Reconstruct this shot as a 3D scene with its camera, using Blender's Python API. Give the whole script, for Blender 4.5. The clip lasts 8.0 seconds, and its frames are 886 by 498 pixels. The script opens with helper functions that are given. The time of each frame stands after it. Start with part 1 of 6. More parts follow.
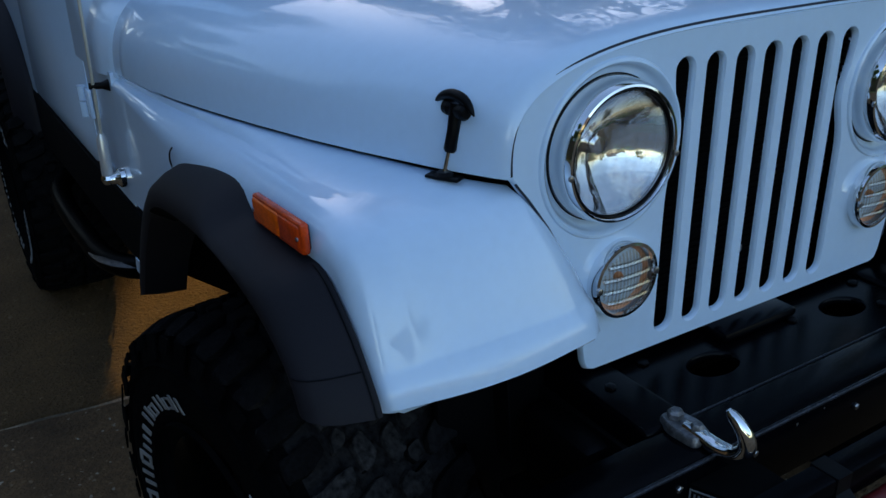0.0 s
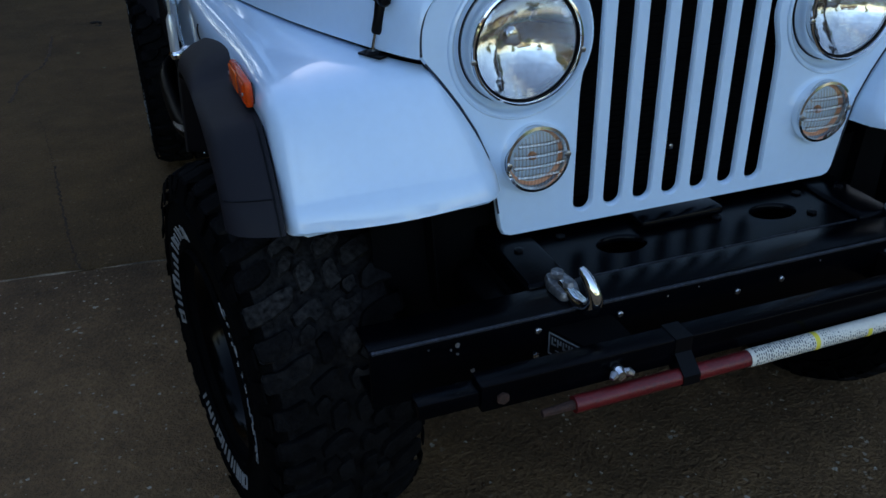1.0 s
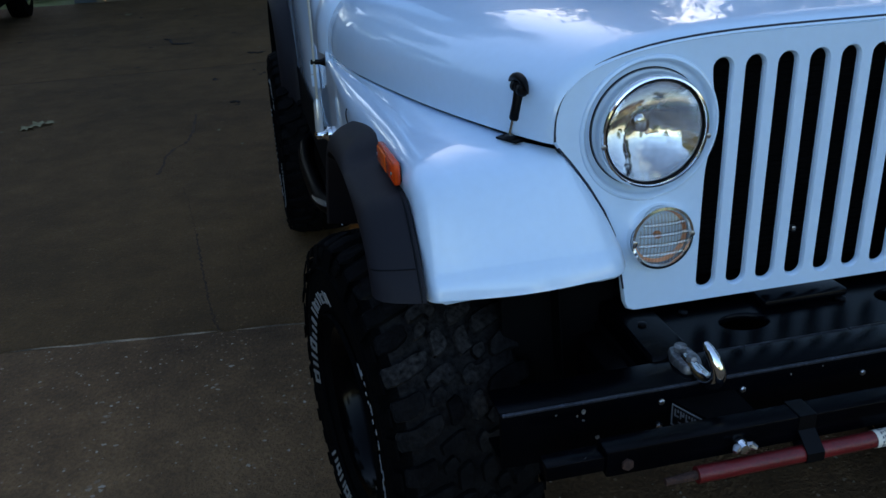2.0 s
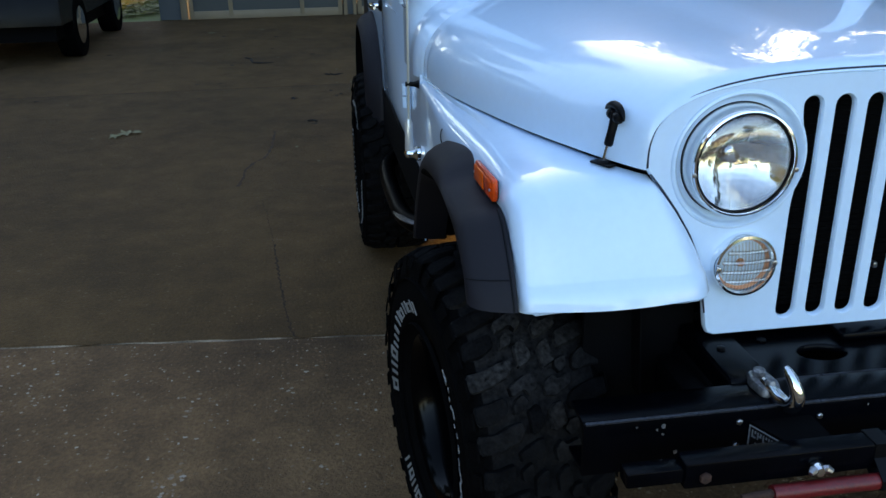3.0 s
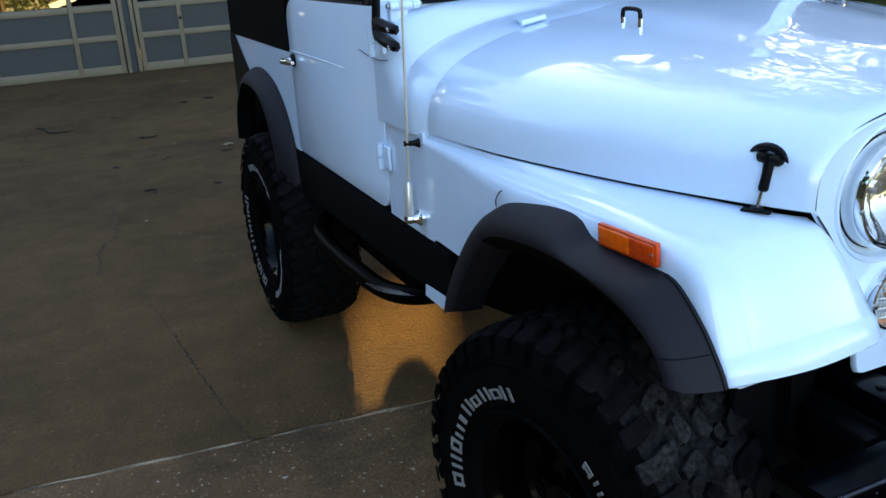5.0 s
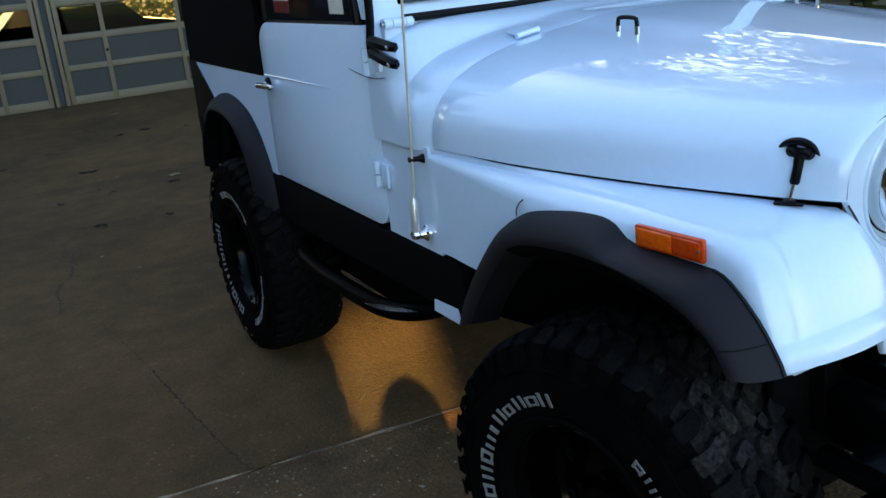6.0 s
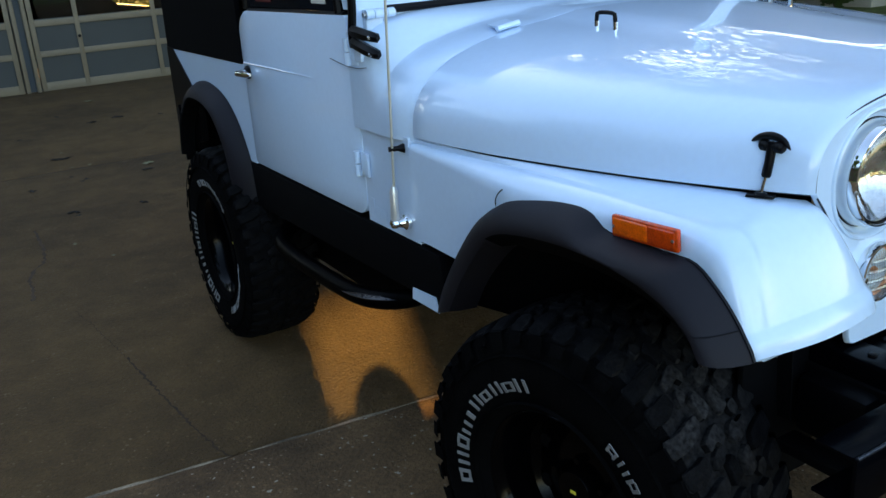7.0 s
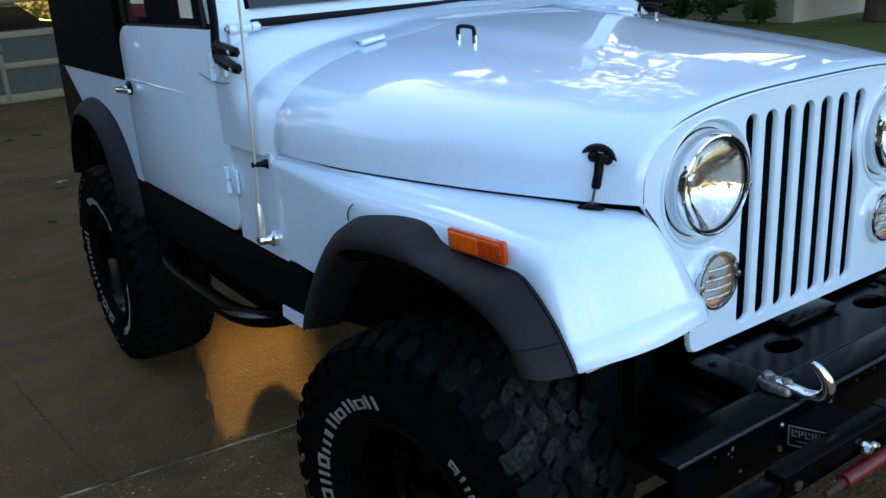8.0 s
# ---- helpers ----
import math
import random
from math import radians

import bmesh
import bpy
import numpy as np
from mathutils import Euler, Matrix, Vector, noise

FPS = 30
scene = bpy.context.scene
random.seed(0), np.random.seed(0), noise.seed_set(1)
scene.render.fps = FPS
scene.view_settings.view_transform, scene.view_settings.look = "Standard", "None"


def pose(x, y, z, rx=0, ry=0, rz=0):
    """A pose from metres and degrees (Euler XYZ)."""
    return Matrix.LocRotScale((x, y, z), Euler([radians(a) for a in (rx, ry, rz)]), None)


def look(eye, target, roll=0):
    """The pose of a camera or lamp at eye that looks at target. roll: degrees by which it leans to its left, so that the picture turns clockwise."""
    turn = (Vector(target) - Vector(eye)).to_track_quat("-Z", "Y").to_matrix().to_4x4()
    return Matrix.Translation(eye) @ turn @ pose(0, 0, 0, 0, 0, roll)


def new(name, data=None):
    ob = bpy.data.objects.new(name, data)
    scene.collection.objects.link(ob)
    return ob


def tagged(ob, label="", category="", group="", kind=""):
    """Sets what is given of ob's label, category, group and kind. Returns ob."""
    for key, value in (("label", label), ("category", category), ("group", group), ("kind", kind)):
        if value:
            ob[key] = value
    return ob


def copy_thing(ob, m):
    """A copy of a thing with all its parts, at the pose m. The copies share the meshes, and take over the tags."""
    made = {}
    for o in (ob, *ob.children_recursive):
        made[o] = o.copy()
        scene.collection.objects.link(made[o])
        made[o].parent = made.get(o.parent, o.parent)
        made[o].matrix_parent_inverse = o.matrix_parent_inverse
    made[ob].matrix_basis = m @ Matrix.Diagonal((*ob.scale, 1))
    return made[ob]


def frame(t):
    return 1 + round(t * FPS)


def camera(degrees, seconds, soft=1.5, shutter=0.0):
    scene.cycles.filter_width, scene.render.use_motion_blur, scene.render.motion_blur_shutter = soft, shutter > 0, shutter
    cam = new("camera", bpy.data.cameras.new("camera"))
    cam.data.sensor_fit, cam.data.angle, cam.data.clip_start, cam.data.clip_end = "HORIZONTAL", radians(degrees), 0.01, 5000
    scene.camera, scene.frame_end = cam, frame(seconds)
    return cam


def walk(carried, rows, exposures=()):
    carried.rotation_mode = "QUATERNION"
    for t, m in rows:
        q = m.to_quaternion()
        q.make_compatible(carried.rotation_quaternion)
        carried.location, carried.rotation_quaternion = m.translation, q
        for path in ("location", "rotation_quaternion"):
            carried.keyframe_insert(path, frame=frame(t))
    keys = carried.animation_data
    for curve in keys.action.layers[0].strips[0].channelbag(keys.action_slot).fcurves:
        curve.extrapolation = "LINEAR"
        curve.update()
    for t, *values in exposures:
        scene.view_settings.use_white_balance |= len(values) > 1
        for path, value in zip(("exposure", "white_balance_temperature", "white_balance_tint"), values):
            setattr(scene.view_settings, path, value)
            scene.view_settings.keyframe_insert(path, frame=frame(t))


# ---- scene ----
cam = camera(53.7, 8.0)
PATH = [
    (0, (-1.142, -0.862, 1.476), (-0.186, 0.693, 0.657), -1.3),
    (0.1, (-1.133, -0.893, 1.47), (-0.184, 0.663, 0.646), -1.6),
    (0.2, (-1.105, -0.942, 1.487), (-0.211, 0.622, 0.618), -1.5),
    (0.4, (-1.037, -1.07, 1.462), (-0.252, 0.561, 0.613), -1.5),
    (0.5, (-1.016, -1.1, 1.462), (-0.259, 0.534, 0.592), -1.6),
    (0.6, (-0.995, -1.137, 1.461), (-0.292, 0.506, 0.563), -1.4),
    (0.7, (-0.967, -1.204, 1.463), (-0.364, 0.465, 0.542), -2.0),
    (0.8, (-0.968, -1.211, 1.449), (-0.344, 0.447, 0.522), -1.8),
    (0.9, (-0.945, -1.239, 1.491), (-0.365, 0.409, 0.518), -1.4),
    (1, (-0.932, -1.264, 1.492), (-0.337, 0.382, 0.526), -1.0),
    (1.1, (-0.938, -1.277, 1.474), (-0.319, 0.395, 0.568), -1.4),
    (1.2, (-0.931, -1.295, 1.493), (-0.288, 0.371, 0.592), -0.9),
    (1.3, (-0.923, -1.323, 1.499), (-0.321, 0.37, 0.619), -1.5),
    (1.4, (-0.939, -1.325, 1.483), (-0.319, 0.372, 0.626), -1.3),
    (1.5, (-0.955, -1.323, 1.491), (-0.343, 0.389, 0.658), -1.2),
    (1.6, (-0.957, -1.331, 1.516), (-0.389, 0.394, 0.678), -1.8),
    (1.7, (-0.987, -1.339, 1.499), (-0.462, 0.438, 0.746), -2.2),
    (1.8, (-0.991, -1.353, 1.521), (-0.551, 0.431, 0.732), -3.1),
    (2, (-0.998, -1.344, 1.535), (-0.611, 0.444, 0.728), -2.7),
    (2.2, (-1.029, -1.366, 1.544), (-0.705, 0.461, 0.798), -3.1),
    (3.3, (-1.1, -1.424, 1.547), (-0.82, 0.408, 0.795), -0.4),
    (3.5, (-1.127, -1.393, 1.539), (-0.76, 0.411, 0.757), 0.3),
    (3.7, (-1.197, -1.358, 1.547), (-0.732, 0.426, 0.773), 0.2),
    (4, (-1.347, -1.301, 1.55), (-0.781, 0.449, 0.765), -0.7),
    (4.2, (-1.412, -1.28, 1.54), (-0.852, 0.475, 0.762), -2.4),
    (4.3, (-1.458, -1.242, 1.547), (-0.833, 0.479, 0.741), -2.0),
    (4.5, (-1.504, -1.166, 1.537), (-0.831, 0.538, 0.735), -1.7),
    (4.6, (-1.521, -1.125, 1.535), (-0.822, 0.589, 0.778), -1.5),
    (4.7, (-1.547, -1.089, 1.543), (-0.85, 0.645, 0.832), -2.3),
    (5.8, (-1.779, -0.921, 1.574), (-0.857, 0.722, 0.903), -5.0),
    (6, (-1.805, -0.924, 1.565), (-0.901, 0.738, 0.915), -5.1),
    (6.2, (-1.806, -0.925, 1.561), (-0.894, 0.737, 0.922), -4.9),
    (6.5, (-1.837, -0.938, 1.568), (-0.893, 0.705, 0.928), -3.6),
    (6.7, (-1.826, -0.939, 1.567), (-0.878, 0.695, 0.911), -3.7),
    (7, (-1.836, -0.945, 1.565), (-0.882, 0.681, 0.897), -3.8),
    (7.2, (-1.843, -0.953, 1.567), (-0.887, 0.671, 0.898), -3.8),
    (7.5, (-1.852, -0.969, 1.551), (-0.867, 0.629, 0.862), -3.4),
    (7.6, (-1.823, -0.974, 1.548), (-0.833, 0.606, 0.825), -3.2),
    (7.7, (-1.786, -0.986, 1.552), (-0.759, 0.566, 0.819), -3.4),
    (7.8, (-1.757, -0.998, 1.553), (-0.727, 0.56, 0.838), -3.8),
    (7.9, (-1.713, -1.023, 1.547), (-0.662, 0.539, 0.871), -3.4),
    (8, (-1.649, -1.046, 1.546), (-0.591, 0.525, 0.903), -3.6),
]
walk(cam, [(t, look(eye, target, roll)) for t, eye, target, roll in PATH], exposures=((0, 1.14, 6050, 13), (1.5, 1.54, 6150, 16), (2.2, 1.49, 5950, 13), (3.3, 2.37, 6650, 13), (3.6, 2.32, 6550, 13), (4.0, 2.12, 6300, 13), (4.5, 2.82, 6720, 16), (4.7, 2.77, 6750, 16), (5.8, 2.32, 6750, 12), (8, 2.42, 6850, 12)))

# ---- world, sun, exposure ----
SUN_EL, SUN_AZ = radians(15.0), math.atan2(0.37, 0.93)
world = bpy.data.worlds.new("world")
scene.world = world
world.use_nodes = True
wn, wl = world.node_tree.nodes, world.node_tree.links
sky = wn.new("ShaderNodeTexSky")
sky.sky_type, sky.sun_disc = "NISHITA", False
sky.sun_elevation, sky.sun_rotation = SUN_EL, SUN_AZ
wl.new(sky.outputs["Color"], wn["Background"].inputs["Color"])
wn["Background"].inputs["Strength"].default_value = 0.15
sun = new("sun", bpy.data.lights.new("sun", "SUN"))
sun.data.energy, sun.data.angle, sun.data.color = 2.0, radians(0.9), (1.0, 0.49, 0.10)
sun.matrix_world = look((0, 0, 0), (-math.cos(SUN_EL) * math.sin(SUN_AZ), -math.cos(SUN_EL) * math.cos(SUN_AZ), -math.sin(SUN_EL)))


# ---- materials ----
def material(name, color, rough=0.5, metal=0.0, coat=0.0, scale=0.0, vary=0.0, fine=0.0, bump=0.0, bscale=200.0, spec=0.5, color2=None, rvary=0.0):
    """A node material: base colour broken up at two scales, roughness variation and fine relief, in metres."""
    m = bpy.data.materials.new(name)
    m.use_nodes = True
    n, l = m.node_tree.nodes, m.node_tree.links
    b = n["Principled BSDF"]
    b.inputs["Roughness"].default_value, b.inputs["Metallic"].default_value = rough, metal
    b.inputs["Specular IOR Level"].default_value = spec
    b.inputs["Coat Weight"].default_value = coat
    b.inputs["Coat Roughness"].default_value = 0.03
    b.inputs["Base Color"].default_value = (*color, 1)
    tc = n.new("ShaderNodeTexCoord")
    if scale:
        big = n.new("ShaderNodeTexNoise")
        big.inputs["Scale"].default_value, big.inputs["Detail"].default_value = scale, 6
        l.new(tc.outputs["Object"], big.inputs["Vector"])
        ramp = n.new("ShaderNodeMapRange")
        ramp.inputs["From Min"].default_value, ramp.inputs["From Max"].default_value = 0.3, 0.7
        l.new(big.outputs["Fac"], ramp.inputs["Value"])
        mix = n.new("ShaderNodeMix")
        mix.data_type = "RGBA"
        other = color2 or tuple(c * (1 - vary) for c in color)
        mix.inputs["A"].default_value, mix.inputs["B"].default_value = (*color, 1), (*other, 1)
        l.new(ramp.outputs["Result"], mix.inputs["Factor"])
        out = mix.outputs["Result"]
        if fine:
            sm = n.new("ShaderNodeTexNoise")
            sm.inputs["Scale"].default_value, sm.inputs["Detail"].default_value = bscale, 4
            l.new(tc.outputs["Object"], sm.inputs["Vector"])
            r2 = n.new("ShaderNodeMapRange")
            r2.inputs["From Min"].default_value, r2.inputs["From Max"].default_value = 0.3, 0.7
            r2.inputs["To Min"].default_value, r2.inputs["To Max"].default_value = 1 - fine, 1 + fine
            l.new(sm.outputs["Fac"], r2.inputs["Value"])
            mul = n.new("ShaderNodeMix")
            mul.data_type, mul.blend_type = "RGBA", "MULTIPLY"
            mul.inputs["Factor"].default_value = 1
            l.new(out, mul.inputs["A"])
            l.new(r2.outputs["Result"], mul.inputs["B"])
            out = mul.outputs["Result"]
        l.new(out, b.inputs["Base Color"])
        if rvary:
            rr = n.new("ShaderNodeMapRange")
            rr.inputs["To Min"].default_value, rr.inputs["To Max"].default_value = rough - rvary, rough + rvary
            l.new(big.outputs["Fac"], rr.inputs["Value"])
            l.new(rr.outputs["Result"], b.inputs["Roughness"])
    if bump:
        bn = n.new("ShaderNodeTexNoise")
        bn.inputs["Scale"].default_value, bn.inputs["Detail"].default_value = bscale, 5
        l.new(tc.outputs["Object"], bn.inputs["Vector"])
        bp = n.new("ShaderNodeBump")
        bp.inputs["Strength"].default_value, bp.inputs["Distance"].default_value = bump, 0.01
        l.new(bn.outputs["Fac"], bp.inputs["Height"])
        l.new(bp.outputs["Normal"], b.inputs["Normal"])
    return m


def thin_lens(name, gloss=0.12, tint=(0.97, 0.97, 0.96), edge=0.7):
    """A thin clear cover: it lets light straight through and mirrors a little, more at a slant."""
    m = bpy.data.materials.new(name)
    m.use_nodes = True
    n, l = m.node_tree.nodes, m.node_tree.links
    n.remove(n["Principled BSDF"])
    clear, shine, mix, slant = n.new("ShaderNodeBsdfTransparent"), n.new("ShaderNodeBsdfGlossy"), n.new("ShaderNodeMixShader"), n.new("ShaderNodeLayerWeight")
    clear.inputs["Color"].default_value = (*tint, 1)
    shine.inputs["Roughness"].default_value = 0.03
    slant.inputs["Blend"].default_value = 0.5
    power, amt = n.new("ShaderNodeMath"), n.new("ShaderNodeMath")
    power.operation, power.inputs[1].default_value = "POWER", 5.0
    amt.operation, amt.inputs[1].default_value, amt.inputs[2].default_value = "MULTIPLY_ADD", edge, gloss
    l.new(slant.outputs["Facing"], power.inputs[0])
    l.new(power.outputs[0], amt.inputs[0])
    l.new(amt.outputs[0], mix.inputs["Fac"])
    l.new(clear.outputs["BSDF"], mix.inputs[1])
    l.new(shine.outputs["BSDF"], mix.inputs[2])
    l.new(mix.outputs["Shader"], n["Material Output"].inputs["Surface"])
    return m


def glass(name, color=(1, 1, 1), rough=0.0, ior=1.45):
    m = bpy.data.materials.new(name)
    m.use_nodes = True
    b = m.node_tree.nodes["Principled BSDF"]
    b.inputs["Base Color"].default_value = (*color, 1)
    b.inputs["Transmission Weight"].default_value = 1
    b.inputs["Roughness"].default_value, b.inputs["IOR"].default_value = rough, ior
    return m


PAINT = material("light_blue_paint", (0.63, 0.79, 0.97), 0.32, coat=1.0, scale=2.5, vary=0.05, fine=0.015, bscale=60)
# near-black underside paint, with the shade of arches and underbody put into it
PAINT_SHADE = material("underside_paint_shade", (0.0022, 0.0022, 0.0026), 0.85, spec=0.06, scale=8, vary=0.4, fine=0.2)
CHROME = material("chrome", (0.86, 0.87, 0.88), 0.06, 1.0, scale=30, vary=0.06)
WORN = material("worn_grey_casting", (0.30, 0.30, 0.31), 0.40, 0.75, scale=70, vary=0.6, fine=0.4, bump=0.3, bscale=120, rvary=0.15)
# rubbed black whose lighter grey also stands for edge highlights
RUBBED = material("rubbed_edge_highlight", (0.035, 0.038, 0.048), 0.32, 0.5, scale=60, vary=0.7, fine=0.5, rvary=0.2)
STEEL = material("worn_steel", (0.45, 0.45, 0.46), 0.3, 1.0, scale=40, vary=0.4, fine=0.2, rvary=0.15)
BLACK = material("black_gloss_paint", (0.0012, 0.0015, 0.0026), 0.20, spec=0.07, scale=9, vary=0.5, fine=0.3, bump=0.05, bscale=300, rvary=0.1)
SATIN = material("satin_black_plastic", (0.0024, 0.0024, 0.0030), 0.42, spec=0.14, scale=20, vary=0.3, fine=0.1, bump=0.05, bscale=500)
FLARE = material("charcoal_flare_plastic", (0.0100, 0.0088, 0.0118), 0.6, spec=0.2, scale=6, vary=0.2, fine=0.15, bump=0.12, bscale=700)
STEPB = material("step_black_enamel", (0.0008, 0.0008, 0.0010), 0.36, spec=0.03, scale=12, vary=0.3, fine=0.2)
STEPPAD = material("worn_step_pad", (0.004, 0.004, 0.005), 0.16, spec=0.5, scale=40, vary=0.6, fine=0.4, bump=0.25, bscale=90, rvary=0.12)
ROCKER = material("rocker_black_coating", (0.0014, 0.0014, 0.0018), 0.75, spec=0.07, scale=12, vary=0.3, fine=0.3, bump=0.3, bscale=350)
RUBBER = material("tyre_rubber", (0.0013, 0.0013, 0.0015), 0.85, spec=0.03, scale=14, vary=0.3, fine=0.35, bump=0.3, bscale=260, color2=(0.0030, 0.0029, 0.0029))
TREAD = material("dusty_tread_rubber", (0.0026, 0.0026, 0.0029), 0.85, spec=0.04, scale=30, vary=0.3, fine=0.4, bump=0.25, bscale=180, color2=(0.0068, 0.0066, 0.0070))
def dusty_lugs(m, dust):
    """Lugs carry grey dust in differing amounts, broken up by fine noise."""
    n, l = m.node_tree.nodes, m.node_tree.links
    base = n["Principled BSDF"].inputs["Base Color"]
    old = base.links[0].from_socket
    geo, ns, r1, r2, mul, mix = n.new("ShaderNodeNewGeometry"), n.new("ShaderNodeTexNoise"), n.new("ShaderNodeMapRange"), n.new("ShaderNodeMapRange"), n.new("ShaderNodeMath"), n.new("ShaderNodeMix")
    tc = n.new("ShaderNodeTexCoord")
    l.new(tc.outputs["Object"], ns.inputs["Vector"])
    ns.inputs["Scale"].default_value, ns.inputs["Detail"].default_value = 95, 7
    r1.inputs["From Min"].default_value, r1.inputs["From Max"].default_value = 0.3, 0.95
    r2.inputs["From Min"].default_value, r2.inputs["From Max"].default_value = 0.30, 0.82
    l.new(geo.outputs["Random Per Island"], r1.inputs["Value"])
    l.new(ns.outputs["Fac"], r2.inputs["Value"])
    mul.operation = "MULTIPLY"
    l.new(r1.outputs["Result"], mul.inputs[0])
    l.new(r2.outputs["Result"], mul.inputs[1])
    # dust fades away from one front stretch; light falling there is painted in
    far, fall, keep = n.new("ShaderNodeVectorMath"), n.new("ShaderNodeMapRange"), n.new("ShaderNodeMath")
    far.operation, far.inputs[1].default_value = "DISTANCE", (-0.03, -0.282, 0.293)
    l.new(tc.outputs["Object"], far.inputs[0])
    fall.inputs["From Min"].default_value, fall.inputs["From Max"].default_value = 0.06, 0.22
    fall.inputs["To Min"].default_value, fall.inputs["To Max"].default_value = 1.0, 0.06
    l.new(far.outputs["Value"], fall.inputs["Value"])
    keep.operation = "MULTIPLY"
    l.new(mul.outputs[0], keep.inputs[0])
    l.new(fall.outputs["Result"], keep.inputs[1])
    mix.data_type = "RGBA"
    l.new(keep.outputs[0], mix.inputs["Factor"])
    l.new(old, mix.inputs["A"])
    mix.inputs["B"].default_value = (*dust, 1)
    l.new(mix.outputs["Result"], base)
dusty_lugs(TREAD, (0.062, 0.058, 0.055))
LETTER = material("white_letter_rubber", (0.22, 0.22, 0.215), 0.7, scale=30, vary=0.25, fine=0.15)
RIM = material("black_rim_enamel", (0.0010, 0.0010, 0.0013), 0.15, spec=0.085, coat=0.0, scale=20, vary=0.4, fine=0.2)
AMBER = material("amber_reflector", (0.92, 0.125, 0.002), 0.24, coat=0.15, spec=0.35, scale=60, vary=0.25, fine=0.15, bscale=300)
AMBER_DARK = material("dark_amber_reflector", (0.68, 0.058, 0.0018), 0.24, coat=0.15, spec=0.35, scale=60, vary=0.3, fine=0.2, bscale=300)
RED = material("red_enamel", (0.145, 0.008, 0.009), 0.4, scale=15, vary=0.35, fine=0.3, bump=0.1)
PAPER = material("white_decal", (0.74, 0.69, 0.58), 0.6, scale=20, vary=0.12, fine=0.06)
INK = material("grey_print", (0.10, 0.10, 0.10), 0.6)
YELLOW = material("yellow_print", (0.75, 0.62, 0.05), 0.6)
RUST = material("rusty_bolt", (0.05, 0.018, 0.009), 0.8, scale=60, vary=0.5, fine=0.4, bump=0.4)
# near black for the radiator; in openings it is their shade, painted
VOID = material("radiator_void_black", (0.0015, 0.0015, 0.002), 0.8, spec=0.1, scale=50, vary=0.4)
LENS = thin_lens("headlight_glass", 0.11)
LENS2 = thin_lens("signal_glass", 0.015)
RIB2 = thin_lens("signal_lens_rib", 0.03, (0.95, 0.90, 0.85), 0.2)
BULB = material("amber_bulb", (0.66, 0.30, 0.14), 0.4)
MAST = material("silver_antenna_mast", (0.72, 0.72, 0.70), 0.28, 0.55, scale=30, vary=0.15)
WHIP = material("pale_antenna_rod", (0.62, 0.58, 0.47), 0.35, 0.4, scale=20, vary=0.2)
RIB = thin_lens("moulded_glass_rib", 0.05, (0.985, 0.985, 0.985), 0.2)
BOWL = material("silvered_reflector", (0.95, 0.95, 0.96), 0.07, 1.0, scale=40, vary=0.05)
BOWL2 = material("satin_reflector", (0.92, 0.46, 0.27), 0.40, 0.1, scale=40, vary=0.12)
BAND = thin_lens("signal_prism_band", 0.20, (0.97, 0.95, 0.93), 0.3)
def moulded(m):
    """Fine prisms and flutes pressed into the lamp, which break up what it mirrors."""
    n, l = m.node_tree.nodes, m.node_tree.links
    tc, sep, com, brick, wav, add, bp = n.new("ShaderNodeTexCoord"), n.new("ShaderNodeSeparateXYZ"), n.new("ShaderNodeCombineXYZ"), n.new("ShaderNodeTexBrick"), n.new("ShaderNodeTexNoise"), n.new("ShaderNodeMath"), n.new("ShaderNodeBump")
    l.new(tc.outputs["Object"], sep.inputs["Vector"])
    l.new(sep.outputs["X"], com.inputs["X"])
    l.new(sep.outputs["Z"], com.inputs["Y"])
    l.new(com.outputs["Vector"], brick.inputs["Vector"])
    brick.inputs["Scale"].default_value, brick.inputs["Mortar Size"].default_value, brick.inputs["Mortar Smooth"].default_value = 13, 0.05, 1.0
    brick.inputs["Color1"].default_value, brick.inputs["Color2"].default_value, brick.inputs["Mortar"].default_value = (1, 1, 1, 1), (0.55, 0.55, 0.55, 1), (0, 0, 0, 1)
    l.new(com.outputs["Vector"], wav.inputs["Vector"])
    wav.inputs["Scale"].default_value, wav.inputs["Detail"].default_value = 26, 2
    add.operation = "MULTIPLY_ADD"
    add.inputs[1].default_value = 0.05
    l.new(brick.outputs["Color"], add.inputs[0])
    l.new(wav.outputs["Fac"], add.inputs[2])
    bp.inputs["Strength"].default_value, bp.inputs["Distance"].default_value = 0.28, 0.006
    l.new(add.outputs[0], bp.inputs["Height"])
    l.new(bp.outputs["Normal"], n["Principled BSDF"].inputs["Normal"])
    return m


moulded(BOWL)
def leaf_material(name, color, color2):
    """Thin leaves: light passes through them."""
    m = material(name, color, 0.6, scale=2.5, vary=0.5, color2=color2)
    n, l = m.node_tree.nodes, m.node_tree.links
    b = n["Principled BSDF"]
    tr = n.new("ShaderNodeBsdfTranslucent")
    l.new(b.inputs["Base Color"].links[0].from_socket, tr.inputs["Color"])
    mix = n.new("ShaderNodeMixShader")
    mix.inputs["Fac"].default_value = 0.45
    l.new(b.outputs["BSDF"], mix.inputs[1])
    l.new(tr.outputs["BSDF"], mix.inputs[2])
    l.new(mix.outputs["Shader"], n["Material Output"].inputs["Surface"])
    return m


TINT = material("dark_window_glass", (0.008, 0.009, 0.011), 0.03, spec=0.6)
CLOTH = material("black_soft_top_vinyl", (0.0014, 0.0014, 0.002), 0.75, spec=0.05, scale=9, vary=0.4, fine=0.2, bump=0.15, bscale=500)
SEAM = material("dark_seam_rubber", (0.014, 0.020, 0.036), 0.7)


